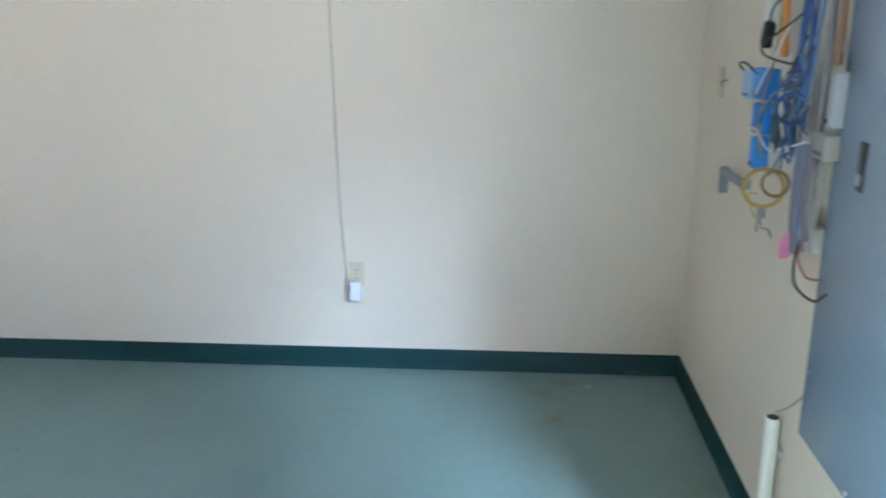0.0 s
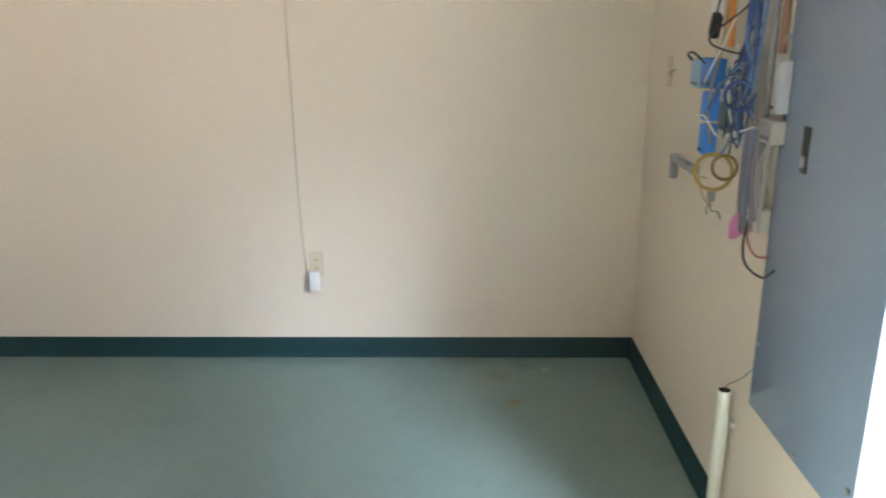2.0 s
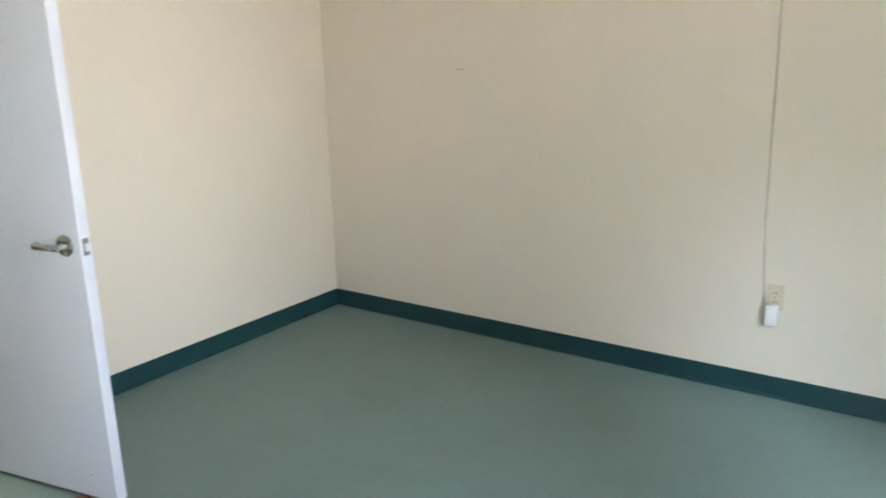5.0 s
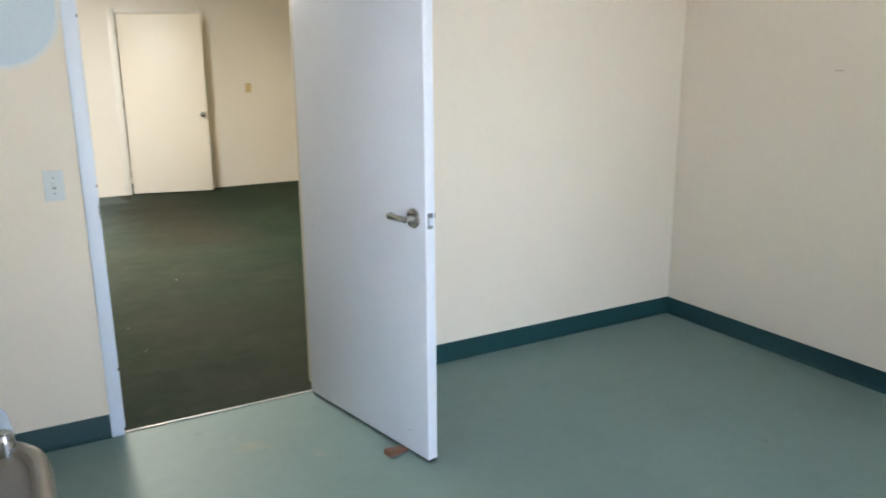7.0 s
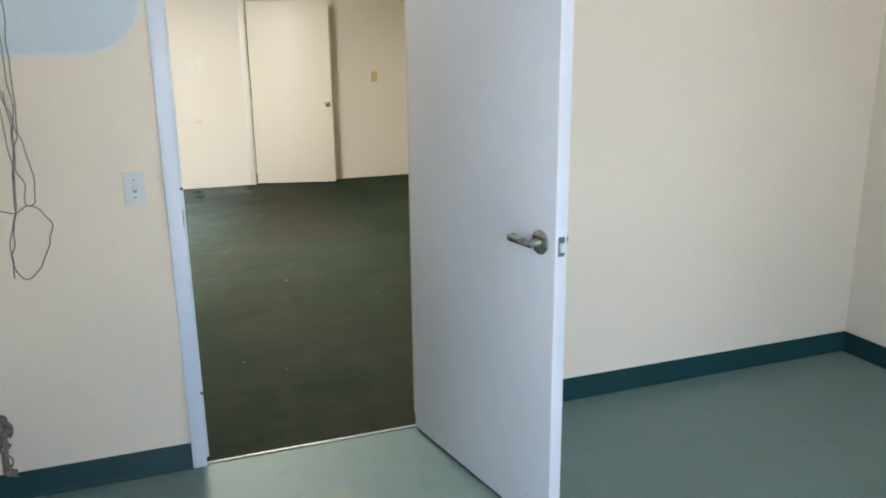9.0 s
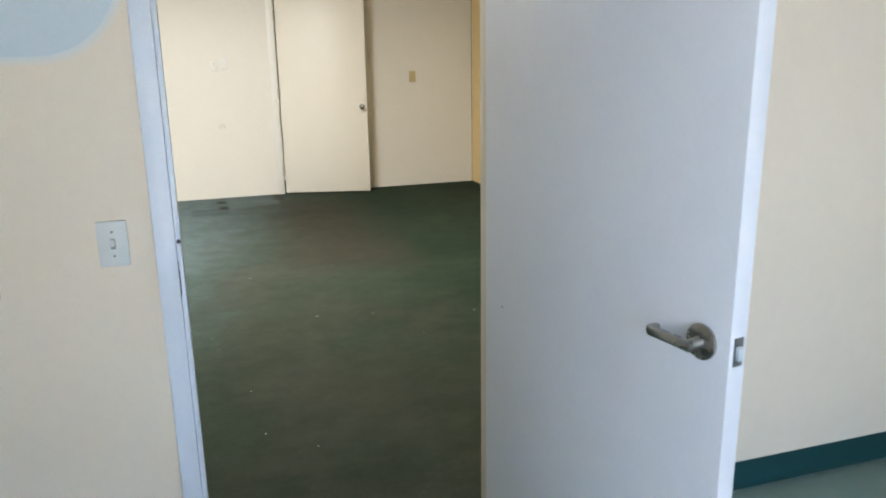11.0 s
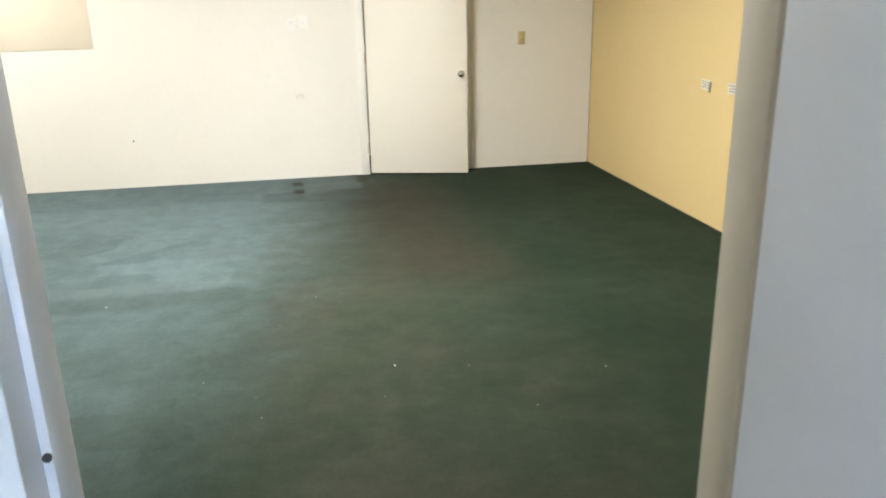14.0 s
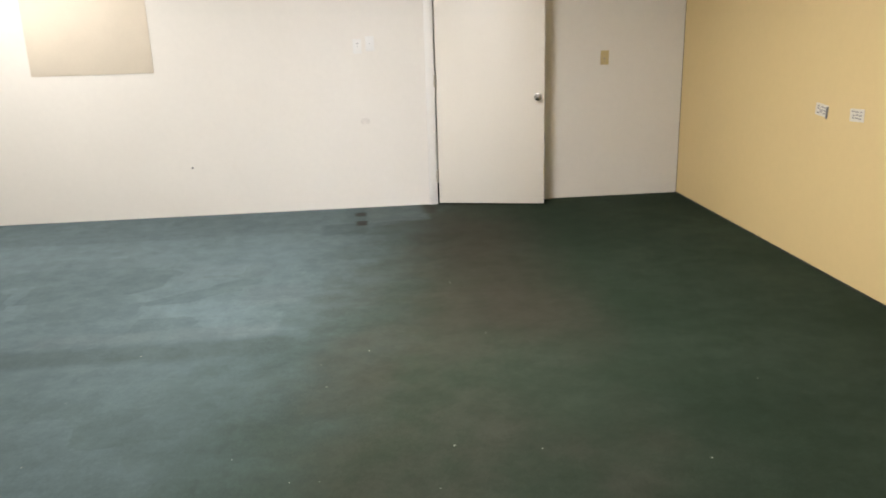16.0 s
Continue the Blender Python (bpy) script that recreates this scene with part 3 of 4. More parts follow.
bas = part("basin", basin(), STEEL, fountain, "dull stainless basin")
part("drain", rod((0.34, -0.02, 0.868), (0.34, -0.02, 0.874), 0.03, seg=24, bevel=0.002), CHROME, bas)
part("cabinet", outline_slab(rounded(0, W - 0.09, -0.25, 0.25, [0.06, 0.06, 0, 0]), 0.50, 0.8585), RIM, fountain, "tan enamel cabinet")
BX, BY = 0.487, 0.236
bub = part("bubbler", rod((BX, BY, 0.907), (BX, BY, 0.954), 0.0185, seg=24, bevel=0.003, r2=0.0175), CHROME, fountain)
bm = bmesh.new()
rings = []
for k in range(11):
    t = k / 10
    w = 0.0170 * (1 - 0.45 * max(0.0, t - 0.7) ** 2 / 0.09)
    cx, cy, cz = BX - 0.010 * t, BY + 0.013 - 0.008 * t * t, 0.948 + 0.050 * t
    rings.append([bm.verts.new((cx - w, cy, cz)), bm.verts.new((cx, cy + 0.004, cz)), bm.verts.new((cx + w, cy, cz)), bm.verts.new((cx + w, cy - 0.003, cz)), bm.verts.new((cx, cy + 0.001, cz)), bm.verts.new((cx - w, cy - 0.003, cz))])
for a, c in zip(rings, rings[1:]):
    for k in range(6):
        bm.faces.new((a[k], a[(k + 1) % 6], c[(k + 1) % 6], c[k]))
bm.faces.new(rings[0])
bm.faces.new(rings[-1])
part("mouth_guard", bm, material("pale_guard_plastic", (0.36, 0.40, 0.47), 0.4), bub, "pale grey mouth guard")
part("nozzle", rod((BX + 0.004, BY - 0.004, 0.952), (BX + 0.004, BY - 0.010, 0.960), 0.006, seg=14, bevel=0.001), CHROME, bub)
part("push_button", rod((W - 0.09, 0.17, 0.80), (W - 0.075, 0.17, 0.80), 0.022, seg=24, bevel=0.003), CHROME, fountain)

# ---- wall fittings ----


def wall_plate(name, m, mat, label, category, toggles=1, group="", outlets=0):
    """Cover plate; local x across, z up, -y out of the wall."""
    r = root(name, m, label, category, group)
    p = part("plate", box(-0.035, 0.035, -0.006, 0, -0.0575, 0.0575, 0.003), mat, r)
    for z in (-0.03, 0.03) if toggles else (0.0,):
        part("screw", rod((0, -0.0055, z), (0, -0.0075, z), 0.0035, seg=10), GREY, p)
    if toggles:
        part("toggle", box(-0.005, 0.005, -0.017, -0.005, -0.004, 0.014, 0.002), mat, p)
        part("slot", box(-0.006, 0.006, -0.0068, -0.0055, -0.013, 0.013), GREY, p)
    for k in range(outlets):
        z = 0.02 - 0.04 * k
        part("socket", rod((0, -0.0055, z), (0, -0.0085, z), 0.016, seg=20), mat, p)
        part("slots", box(-0.008, -0.005, -0.0095, -0.008, z - 0.004, z + 0.006, bm=box(0.005, 0.008, -0.0095, -0.008, z - 0.004, z + 0.006)), BLACK, p)
    return r


wall_plate("light_switch", pose(-0.050, NORTH, 1.066), PLATE_GREY, "white light switch plate beside the doorway", "light switch")
wall_plate("light_switch", pose(2.469, FAR_B, 1.190), TAN_PLATE, "tan light switch plate on the ivory wall", "light switch")
wall_plate("blank_plate", pose(0.409, FAR_B, 1.348), IVORY_PLATE, "white cover plate on the ivory wall", "wall plate", 0, "pair of plates", 1)
wall_plate("blank_plate", pose(0.512, FAR_B, 1.366), IVORY_PLATE, "white cover plate on the ivory wall", "wall plate", 0, "pair of plates")
wall_plate("wall_outlet", pose(EAST, 0.504, 0.470, 0, 0, -90), BEIGE, "beige outlet plate above a white plug-in adapter", "outlet", 0, "", 2)
wall_plate("wall_plate", pose(2.885, SOUTH, 1.362, 0, 0, 180), BEIGE, "beige cover plate near the corner", "wall plate", 0)

adapter = root("power_adapter", pose(EAST - 0.011, 0.506, 0.398), "white plug-in power adapter with a grey cord", "power adapter")
part("body", box(-0.042, 0, -0.026, 0.026, -0.046, 0.046, 0.006), WHITE, adapter)
# the adapter's darker side: shade built as a grey strip
part("shade_side", box(-0.036, -0.002, 0.0262, 0.033, -0.050, 0.030, 0.003), GREY, adapter, "grey strip put on as the adapter's shaded side")
part("cord", cord([(0.001, 0.032, -0.027), (0.006, 0.048, 0.107), (0.006, 0.062, 0.414), (0.006, 0.066, 0.844), (0.006, 0.068, 1.270), (0.006, 0.066, TOP_A - 0.398)], 0.0038), material("cord_pale_grey", (0.55, 0.485, 0.41), 0.5, vary=0.08, scale=12), adapter, "thin pale cord running up the cream wall")

thing("scratch", box(EAST - 0.0015, EAST + 0.001, 2.108, 2.163, 1.449, 1.454), material("grey_scratch_mark", (0.46, 0.39, 0.32), 0.7), "short grey scratch on the cream wall", "scratch")
thing("nail", rod((-1.010, FAR_B - 0.014, 0.414), (-1.010, FAR_B + 0.005, 0.414), 0.007, seg=10), BLACK, "dark nail in the ivory wall", "nail")
thing("smudge", outline_slab(rounded(-0.040, 0.034, -0.022, 0.026, [0.012, 0.02, 0.008, 0.016], 4), 0, 0.0012), material("grey_smudge", (0.69, 0.65, 0.59), 0.7, vary=0.15, scale=25), "faint grey smudge on the ivory wall", "smudge", m=Matrix(((1, 0, 0, 0.444), (0, 0, -1, FAR_B), (0, 1, 0, 0.740), (0, 0, 0, 1))))

# unpainted field on the cream wall, with a small box and hanging wires
def coat(name, grow, depth, mat, parent=None):
    bm = outline_slab(rounded(WEST, 0.026 + grow, 1.512 - grow, TOP_A, [0.19 + grow, 0, 0, 0], 14), 0, depth)
    m = Matrix(((1, 0, 0, 0), (0, 0, -1, NORTH), (0, 1, 0, 0), (0, 0, 0, 1)))
    if parent:
        return part(name, bm, mat, parent)
    return thing(name, bm, mat, "pale blue-white field of older paint, feathered rounded corner", "paint patch", kind="structure", m=m)


field = coat("old_paint_field", 0.0, 0.0030, PALE)
coat("feathered_edge", 0.007, 0.0024, material("pale_paint_edge", (0.625, 0.655, 0.665), 0.55, vary=0.05, scale=5, second=(0.66, 0.64, 0.60), amount=0.5, spots=14), field)
coat("feathered_edge", 0.014, 0.0018, material("thin_paint_edge", (0.665, 0.655, 0.625), 0.55, vary=0.05, scale=5, second=(0.70, 0.64, 0.56), amount=0.5, spots=14), field)
coat("feathered_edge", 0.021, 0.0012, material("faint_paint_edge", (0.705, 0.653, 0.580), 0.55, vary=0.04, scale=5, second=(0.735, 0.65, 0.55), amount=0.5, spots=14), field)
jb = root("junction_box", pose(-0.193, NORTH - 0.003, 1.738), "grey surface box on the pale paint", "junction box")
part("body", box(-0.036, 0.036, -0.012, 0, -0.055, 0.06, 0.003), PLATE_GREY, jb)
part("knockout", rod((0, -0.0115, -0.02), (0, -0.014, -0.02), 0.010, seg=16), GREY, jb)
part("knockout", rod((0, -0.0115, 0.025), (0, -0.014, 0.025), 0.010, seg=16), GREY, jb)

Y = NORTH - 0.016
WIRES = [
    [(-0.352, Y, 2.55), (-0.360, Y, 1.95), (-0.364, Y, 1.62), (-0.367, Y - 0.004, 1.45), (-0.370, Y, 1.30), (-0.394, Y, 1.187), (-0.412, Y, 1.04), (-0.420, Y, 0.97), (-0.437, Y - 0.003, 0.88), (-0.445, Y, 0.80)],
    [(-0.430, Y, 2.55), (-0.425, Y, 1.80), (-0.402, Y, 1.42), (-0.382, Y - 0.006, 1.31), (-0.360, Y, 1.21), (-0.346, Y, 1.09), (-0.362, Y - 0.003, 1.035), (-0.382, Y, 1.053), (-0.377, Y, 1.11), (-0.391, Y - 0.005, 1.16), (-0.389, Y, 1.25), (-0.398, Y, 1.40)],
    [(-0.540, Y, 1.10), (-0.490, Y, 1.035), (-0.456, Y, 1.024), (-0.412, Y - 0.004, 1.015), (-0.365, Y, 1.035), (-0.313, Y, 0.974), (-0.328, Y, 0.905), (-0.360, Y, 0.83), (-0.403, Y - 0.003, 0.793), (-0.434, Y, 0.824), (-0.438, Y, 0.92), (-0.411, Y, 1.03), (-0.402, Y - 0.005, 1.16), (-0.410, Y, 1.37), (-0.440, Y, 1.75), (-0.450, Y, 2.55)],
    [(-0.375, Y, 2.55), (-0.385, Y, 1.9), (-0.384, Y - 0.005, 1.55), (-0.377, Y, 1.36), (-0.388, Y, 1.23), (-0.402, Y, 1.12)],
]
rng = random.Random(8)
for w in WIRES:
    w = [(x + rng.uniform(-0.004, 0.004), y, z) for p in smooth_line([Vector(q) for q in w], 3) for x, y, z in [p]]
    thing("hanging_wire", cord(w, 0.0019, steps=4), CABLE_GREY, "loose dark wire looping down the cream wall", "wire", "wires beside the doorway")
stub = root("pipe_stub", pose(-0.552, NORTH, 0), "stained cut-off pipe stub with valve on the wall", "pipe")
bm = rod((0, 0.004, 0.27), (0, -0.035, 0.27), 0.014, seg=16)
cord([(0, -0.03, 0.272), (0.004, -0.04, 0.25), (0.0, -0.042, 0.18), (-0.006, -0.036, 0.12)], 0.011, bm, seg=10)
part("pipe", bm, RUST, stub)
part("valve", rod((-0.006, -0.036, 0.125), (0.026, -0.038, 0.118), 0.013, seg=16, bevel=0.002), RUST, stub)
part("valve", rod((0.0, -0.03, 0.272), (0.030, -0.038, 0.262), 0.012, seg=16, bevel=0.002), RUST, stub)
rng = random.Random(5)
part("pipe", rod((0, -0.03, 0.27), (-0.004, -0.036, 0.335), 0.010, seg=12), RUST, stub)
for k in range(9):
    own = bmesh.new()
    bmesh.ops.create_icosphere(own, subdivisions=2, radius=rng.uniform(0.008, 0.016), matrix=Matrix.LocRotScale((rng.uniform(-0.010, 0.016), -0.036 + rng.uniform(-0.008, 0.006), rng.uniform(0.11, 0.33)), Euler((k, 0.7 * k, 0)), (1, 0.8, 1.3)))
    for v in own.verts:
        v.co += Vector((rng.uniform(-1, 1), rng.uniform(-1, 1), rng.uniform(-1, 1))) * 0.0022
    part("crust", own, RUST, stub, "crusted stained fitting")
part("wires", cord([(0.004, -0.04, 0.20), (0.022, -0.046, 0.17), (0.012, -0.044, 0.13), (0.028, -0.04, 0.105)], 0.0025), RUST, stub)
part("escutcheon", rod((0, 0.002, 0.27), (0, -0.005, 0.27), 0.03, seg=24, bevel=0.001), RUST, stub)

# ---- grey service panel and cabling on the south wall ----
panel = root("service_panel", pose(0, SOUTH, 0), "large blue-grey steel access panel, dark latch slot, bolted", "electric panel")
part("cover", box(1.1665, 1.742, 0, 0.016, 0.527, 2.05, 0.002), PANEL, panel)
part("latch", box(1.570, 1.603, 0.0155, 0.020, 1.212, 1.322, 0.002), BLACK, panel, "black recessed latch")
part("latch_ring", box(1.577, 1.596, 0.0195, 0.024, 1.226, 1.252, 0.002), GREY, panel)
for x, z in ((1.19, 0.615), (1.19, 1.290), (1.19, 1.82), (1.727, 0.715), (1.727, 1.80), (1.44, 0.545)):
    part("bolt", rod((x, 0.0140, z), (x, 0.021, z), 0.007, seg=12, bevel=0.001), GREY, panel)
pipe = root("plastic_pipe", pose(1.885, SOUTH, 0), "ivory plastic pipe standing up from the floor", "pipe")
part("tube", rod((0, 0.032, 0), (0, 0.032, 0.495), 0.0205, seg=24), IVORY, pipe)
part("mouth", rod((0, 0.032, 0.4945), (0, 0.032, 0.4965), 0.0165, seg=24), BLACK, pipe, "dark open end")
part("clip", box(-0.028, 0.028, 0, 0.012, 0.38, 0.40, 0.002), IVORY, pipe)
thing("thin_wire", cord([(1.882, SOUTH + 0.032, 0.49), (1.86, SOUTH + 0.034, 0.525), (1.82, SOUTH + 0.028, 0.555), (1.78, SOUTH + 0.022, 0.59), (1.745, SOUTH + 0.01, 0.635)], 0.0021), CABLE_GREY, "thin grey wire from the pipe to the panel", "wire")

S = SOUTH


def wall_box(name, x0, x1, z0, z1, depth, mat, label, category, face=None):
    r = root(name, pose((x0 + x1) / 2, S, (z0 + z1) / 2), label, category)
    w, h = (x1 - x0) / 2, (z1 - z0) / 2
    part("housing", box(-w, w, 0, depth, -h, h, 0.004), mat, r)
    part("cover", box(-w + 0.006, w - 0.006, depth, depth + 0.003, -h + 0.006, h - 0.006, 0.001), face or mat, r)
    for k in range(3):
        part("port", box(-w + 0.012 + k * (w * 0.5), -w + 0.02 + k * (w * 0.5), depth + 0.002, depth + 0.0045, -h + 0.01, -h + 0.02), BLACK, r)
    return r


wall_box("terminal_block", 2.218, 2.328, 1.353, 1.444, 0.05, BLUE, "bright blue plastic terminal block with cables", "terminal block")
wall_box("terminal_block", 2.380, 2.467, 1.341, 1.432, 0.04, PALE_BLUE, "pale blue plastic terminal block", "terminal block")
wall_box("terminal_block", 2.253, 2.311, 1.250, 1.341, 0.045, BLUE, "bright blue plastic terminal block", "terminal block")
wall_box("terminal_block", 2.250, 2.305, 1.142, 1.239, 0.045, BLUE, "bright blue plastic terminal block", "terminal block")
wall_box("network_module", 2.032, 2.148, 1.239, 1.324, 0.04, material("dark_teal_plastic", (0.04, 0.10, 0.12), 0.4), "dark teal network module", "module")
wall_box("phone_box", 1.713, 1.740, 1.335, 1.464, 0.045, material("greyish_white_plastic", (0.46, 0.47, 0.50), 0.45, vary=0.05, scale=15), "greyish white plastic phone line box beside the panel", "junction box")
wall_box("cable_box", 1.713, 1.794, 1.258, 1.318, 0.05, SPLICE, "greyish clear-lidded splice box", "junction box", GREY)
wall_box("cover_box", 2.287, 2.369, 1.507, 1.716, 0.022, WHITE, "white raceway cover above the cables", "raceway")
thing("backboard", box(1.745, 2.345, S, S + 0.006, 1.130, 1.854, 0.001), material("pale_backboard", (0.62, 0.58, 0.48), 0.6, vary=0.06, scale=8), "pale backboard behind the cabling", "board")

for x, mat, r, z0, z1, lab in ((1.758, COPPER, 0.010, 1.480, TOP_A, "brown conduit running up the wall"), (1.818, GREY, 0.009, 1.035, TOP_A, "grey conduit running up the wall"), (1.864, SPLICE, 0.007, 1.061, 1.284, "greyish plastic conduit on the wall"), (1.775, SPLICE, 0.006, 1.014, 1.268, "greyish plastic conduit on the wall")):
    c = root("conduit", pose(x, S + 0.028, 0), lab, "conduit", "conduits")
    part("tube", rod((0, 0, z0), (0, 0, z1), r, seg=14), mat, c)
    part("clip", box(-0.016, 0.016, -0.028, -0.004, z0 + 0.03, z0 + 0.045, 0.001), GREY, c)

rng = random.Random(4)
for k in range(9):
    x = 1.852 + 0.0085 * k
    pts = [(x + 0.03, S + 0.05, 1.973 + 0.02 * k), (x + rng.uniform(-0.02, 0.03), S + 0.05 + rng.uniform(-0.015, 0.02), 1.729), (x + rng.uniform(-0.03, 0.02), S + 0.055 + rng.uniform(-0.01, 0.02), 1.528), (x + rng.uniform(-0.03, 0.03), S + 0.06, 1.432), (x + rng.uniform(-0.05, 0.05), S + 0.06, 1.348 + rng.uniform(-0.03, 0.02))]
    thing("data_cable", cord(pts, 0.0042), SKY_CABLE if k % 3 == 0 else BLUE_CABLE, "blue data cable in a loose bundle on the wall", "cable", "blue cables")
for k in range(4):
    x = 1.974 + 0.023 * k
    pts = [(1.881, S + 0.06, 1.475 - 0.02 * k), (x, S + 0.07, 1.427 - 0.012 * k), (2.09 + 0.02 * k, S + 0.065, 1.363 - 0.01 * k), (2.171 + 0.02 * k, S + 0.055, 1.316 - 0.02 * k)]
    thing("data_cable", cord(pts, 0.004), SKY_CABLE if k % 2 else BLUE_CABLE, "blue data cable running to a terminal block", "cable", "blue cables")


def coil(name, c, r, turns, wire, mat, label, way, spread=0.012):
    """Coil of cable hung with its axis along way."""
    q = Vector(way).to_track_quat("Z", "Y")
    pts = []
    for k in range(turns * 12 + 1):
        a = 2 * math.pi * k / 12
        rr = r * (1 + 0.06 * math.sin(a * 0.37 + 1))
        pts.append(Vector(c) + q @ Vector((rr * math.cos(a), rr * math.sin(a), spread * (k / (turns * 12) - 0.5) + 0.003 * math.sin(a * 0.7))))
    thing(name, cord(pts, wire, steps=3), mat, label, "cable")


coil("cable_coil", (2.015, S + 0.085, 1.133), 0.052, 3, 0.0030, YEL_CABLE, "coiled yellow patch cable hanging on the wall", (-1, 0.30, 0.1))
coil("cable_coil", (1.968, S + 0.07, 1.154), 0.034, 4, 0.0032, OCHRE, "small coil of brownish yellow patch cable", (-1, 0.5, 0.0))
coil("cable_coil", (1.876, S + 0.08, 1.365), 0.038, 4, 0.003, BLUE_CABLE, "small coil of dark blue cable", (-0.9, 0.6, 0.1))
thing("patch_cable", cord([(2.137, S + 0.06, 1.199), (2.183, S + 0.06, 1.267), (2.195, S + 0.055, 1.359), (2.148, S + 0.05, 1.473), (2.113, S + 0.05, 1.642)], 0.0030), YEL_CABLE, "yellow patch cable running up the wall", "cable")
thing("patch_cable", cord([(2.160, S + 0.055, 1.085), (2.218, S + 0.06, 1.074), (2.195, S + 0.05, 1.017), (2.137, S + 0.04, 1.000)], 0.0022), YEL_CABLE, "loose tail of yellow cable", "cable")
thing("power_cable", cord([(2.096, S + 0.04, 1.484), (2.099, S + 0.045, 1.587), (2.102, S + 0.045, 1.716), (2.102, S + 0.03, 1.907)], 0.011), ORANGE, "thick orange cable on the wall", "cable")
thing("white_cable", cord([(2.299, S + 0.06, 1.262), (2.183, S + 0.07, 1.273), (2.055, S + 0.07, 1.233), (1.916, S + 0.065, 1.262), (1.812, S + 0.06, 1.290)], 0.0030), WHITE, "white cable drooping across the board", "cable")
thing("white_cable", cord([(2.253, S + 0.06, 1.370), (2.148, S + 0.075, 1.422), (2.055, S + 0.075, 1.496), (1.997, S + 0.06, 1.587)], 0.0029), WHITE, "white cable across the blue blocks", "cable")
thing("white_cable", cord([(1.986, S + 0.06, 1.496), (1.997, S + 0.07, 1.393), (1.963, S + 0.07, 1.302), (1.928, S + 0.06, 1.245)], 0.0029), IVORY, "ivory cable drooping on the board", "cable")
plug = root("plug_lead", pose(2.160, S + 0.07, 1.543), "black power lead with its plug hanging loose", "power lead")
tilted = box(-0.019, 0.019, -0.014, 0.014, -0.036, 0.036, 0.008)
bmesh.ops.rotate(tilted, verts=tilted.verts[:], cent=(0, 0, 0), matrix=Euler((0, radians(-24), 0)).to_matrix())
part("plug", tilted, BLACK, plug)
part("lead", cord([(0, 0, 0.025), (-0.03, 0.0, 0.075), (-0.10, -0.01, 0.10), (-0.20, -0.01, 0.11), (-0.24, -0.01, 0.06), (-0.05, 0.02, -0.02), (0.04, 0.0, -0.045), (-0.06, 0.01, -0.06), (-0.24, -0.005, -0.07), (-0.33, -0.01, -0.03)], 0.0030), BLACK, plug)
thing("black_lead", cord([(2.490, S + 0.01, 1.405), (2.479, S + 0.05, 1.444), (2.392, S + 0.06, 1.456), (2.276, S + 0.05, 1.427), (2.206, S + 0.045, 1.439)], 0.0036), BLACK, "short black lead at the blue block", "cable")
bracket = root("hook_bracket", pose(2.507, S, 1.054), "grey metal hook bracket on the wall", "bracket")
part("arm", box(-0.10, 0.11, 0.02, 0.045, 0.004, 0.030, 0.004), GREY, bracket)
part("hook", box(0.095, 0.118, 0.018, 0.047, -0.06, 0.034, 0.005), GREY, bracket)
part("mount", box(-0.10, -0.07, 0, 0.03, -0.008, 0.025, 0.003), GREY, bracket)
thing("small_hook", cord([(2.792, S + 0.004, 1.376), (2.746, S + 0.035, 1.370), (2.722, S + 0.035, 1.353)], 0.0022), GREY, "bent wire hook beside the plate", "hook")
dev = root("hanging_connector", pose(2.149, S + 0.04, 1.015), "grey connector dangling on short wires", "connector")
part("body", box(-0.012, 0.012, -0.01, 0.01, 0.0, 0.035, 0.003), GREY, dev)
part("wires", cord([(0.0, 0, 0.002), (0.02, 0.004, -0.03), (0.025, 0, -0.05)], 0.003, cord([(0, 0, 0.002), (-0.02, 0.004, -0.025), (-0.07, 0, -0.018), (-0.115, 0.004, -0.03)], 0.0022)), CABLE_GREY, dev)
bm = outline_slab(rounded(-0.034, 0.034, -0.036, 0.036, [0.02, 0.03, 0.02, 0.03], 5), 0, 0.002)
thing("paper_tag", bm, PINK, "bright pink paper tag hung on the conduit", "tag", m=Matrix.Translation((1.880, S + 0.05, 1.005)) @ Euler((radians(90), 0, radians(125))).to_matrix().to_4x4())
thing("black_loop", cord([(1.806, S + 0.045, 1.051), (1.806, S + 0.055, 0.982), (1.765, S + 0.06, 0.931), (1.684, S + 0.045, 0.919), (1.649, S + 0.03, 0.948)], 0.0035), BLACK, "black cable looping under the conduits", "cable")
thing("red_loop", cord([(1.794, S + 0.04, 1.051), (1.783, S + 0.055, 1.000), (1.731, S + 0.05, 0.965), (1.690, S + 0.03, 0.971)], 0.0030), material("dull_red_cable", (0.32, 0.10, 0.09), 0.5), "dull red cable looping under the conduits", "cable")
thing("crumpled_cover", box(1.745, 1.785, S, S + 0.04, 1.017, 1.085, 0.012), SPLICE, "crumpled grey-white wrapping behind the conduits", "wrapping")
for x in (1.755, 1.78, 1.835):
    thing("wire_tail", cord([(x, S + 0.03, 1.247), (x + 0.01, S + 0.045, 1.188), (x - 0.008, S + 0.05, 1.13), (x + 0.004, S + 0.035, 1.061)], 0.0022), (COPPER, SPLICE, CABLE_GREY)[int(x * 100) % 3], "thin loose wire below the splice box", "wire", "loose wires")

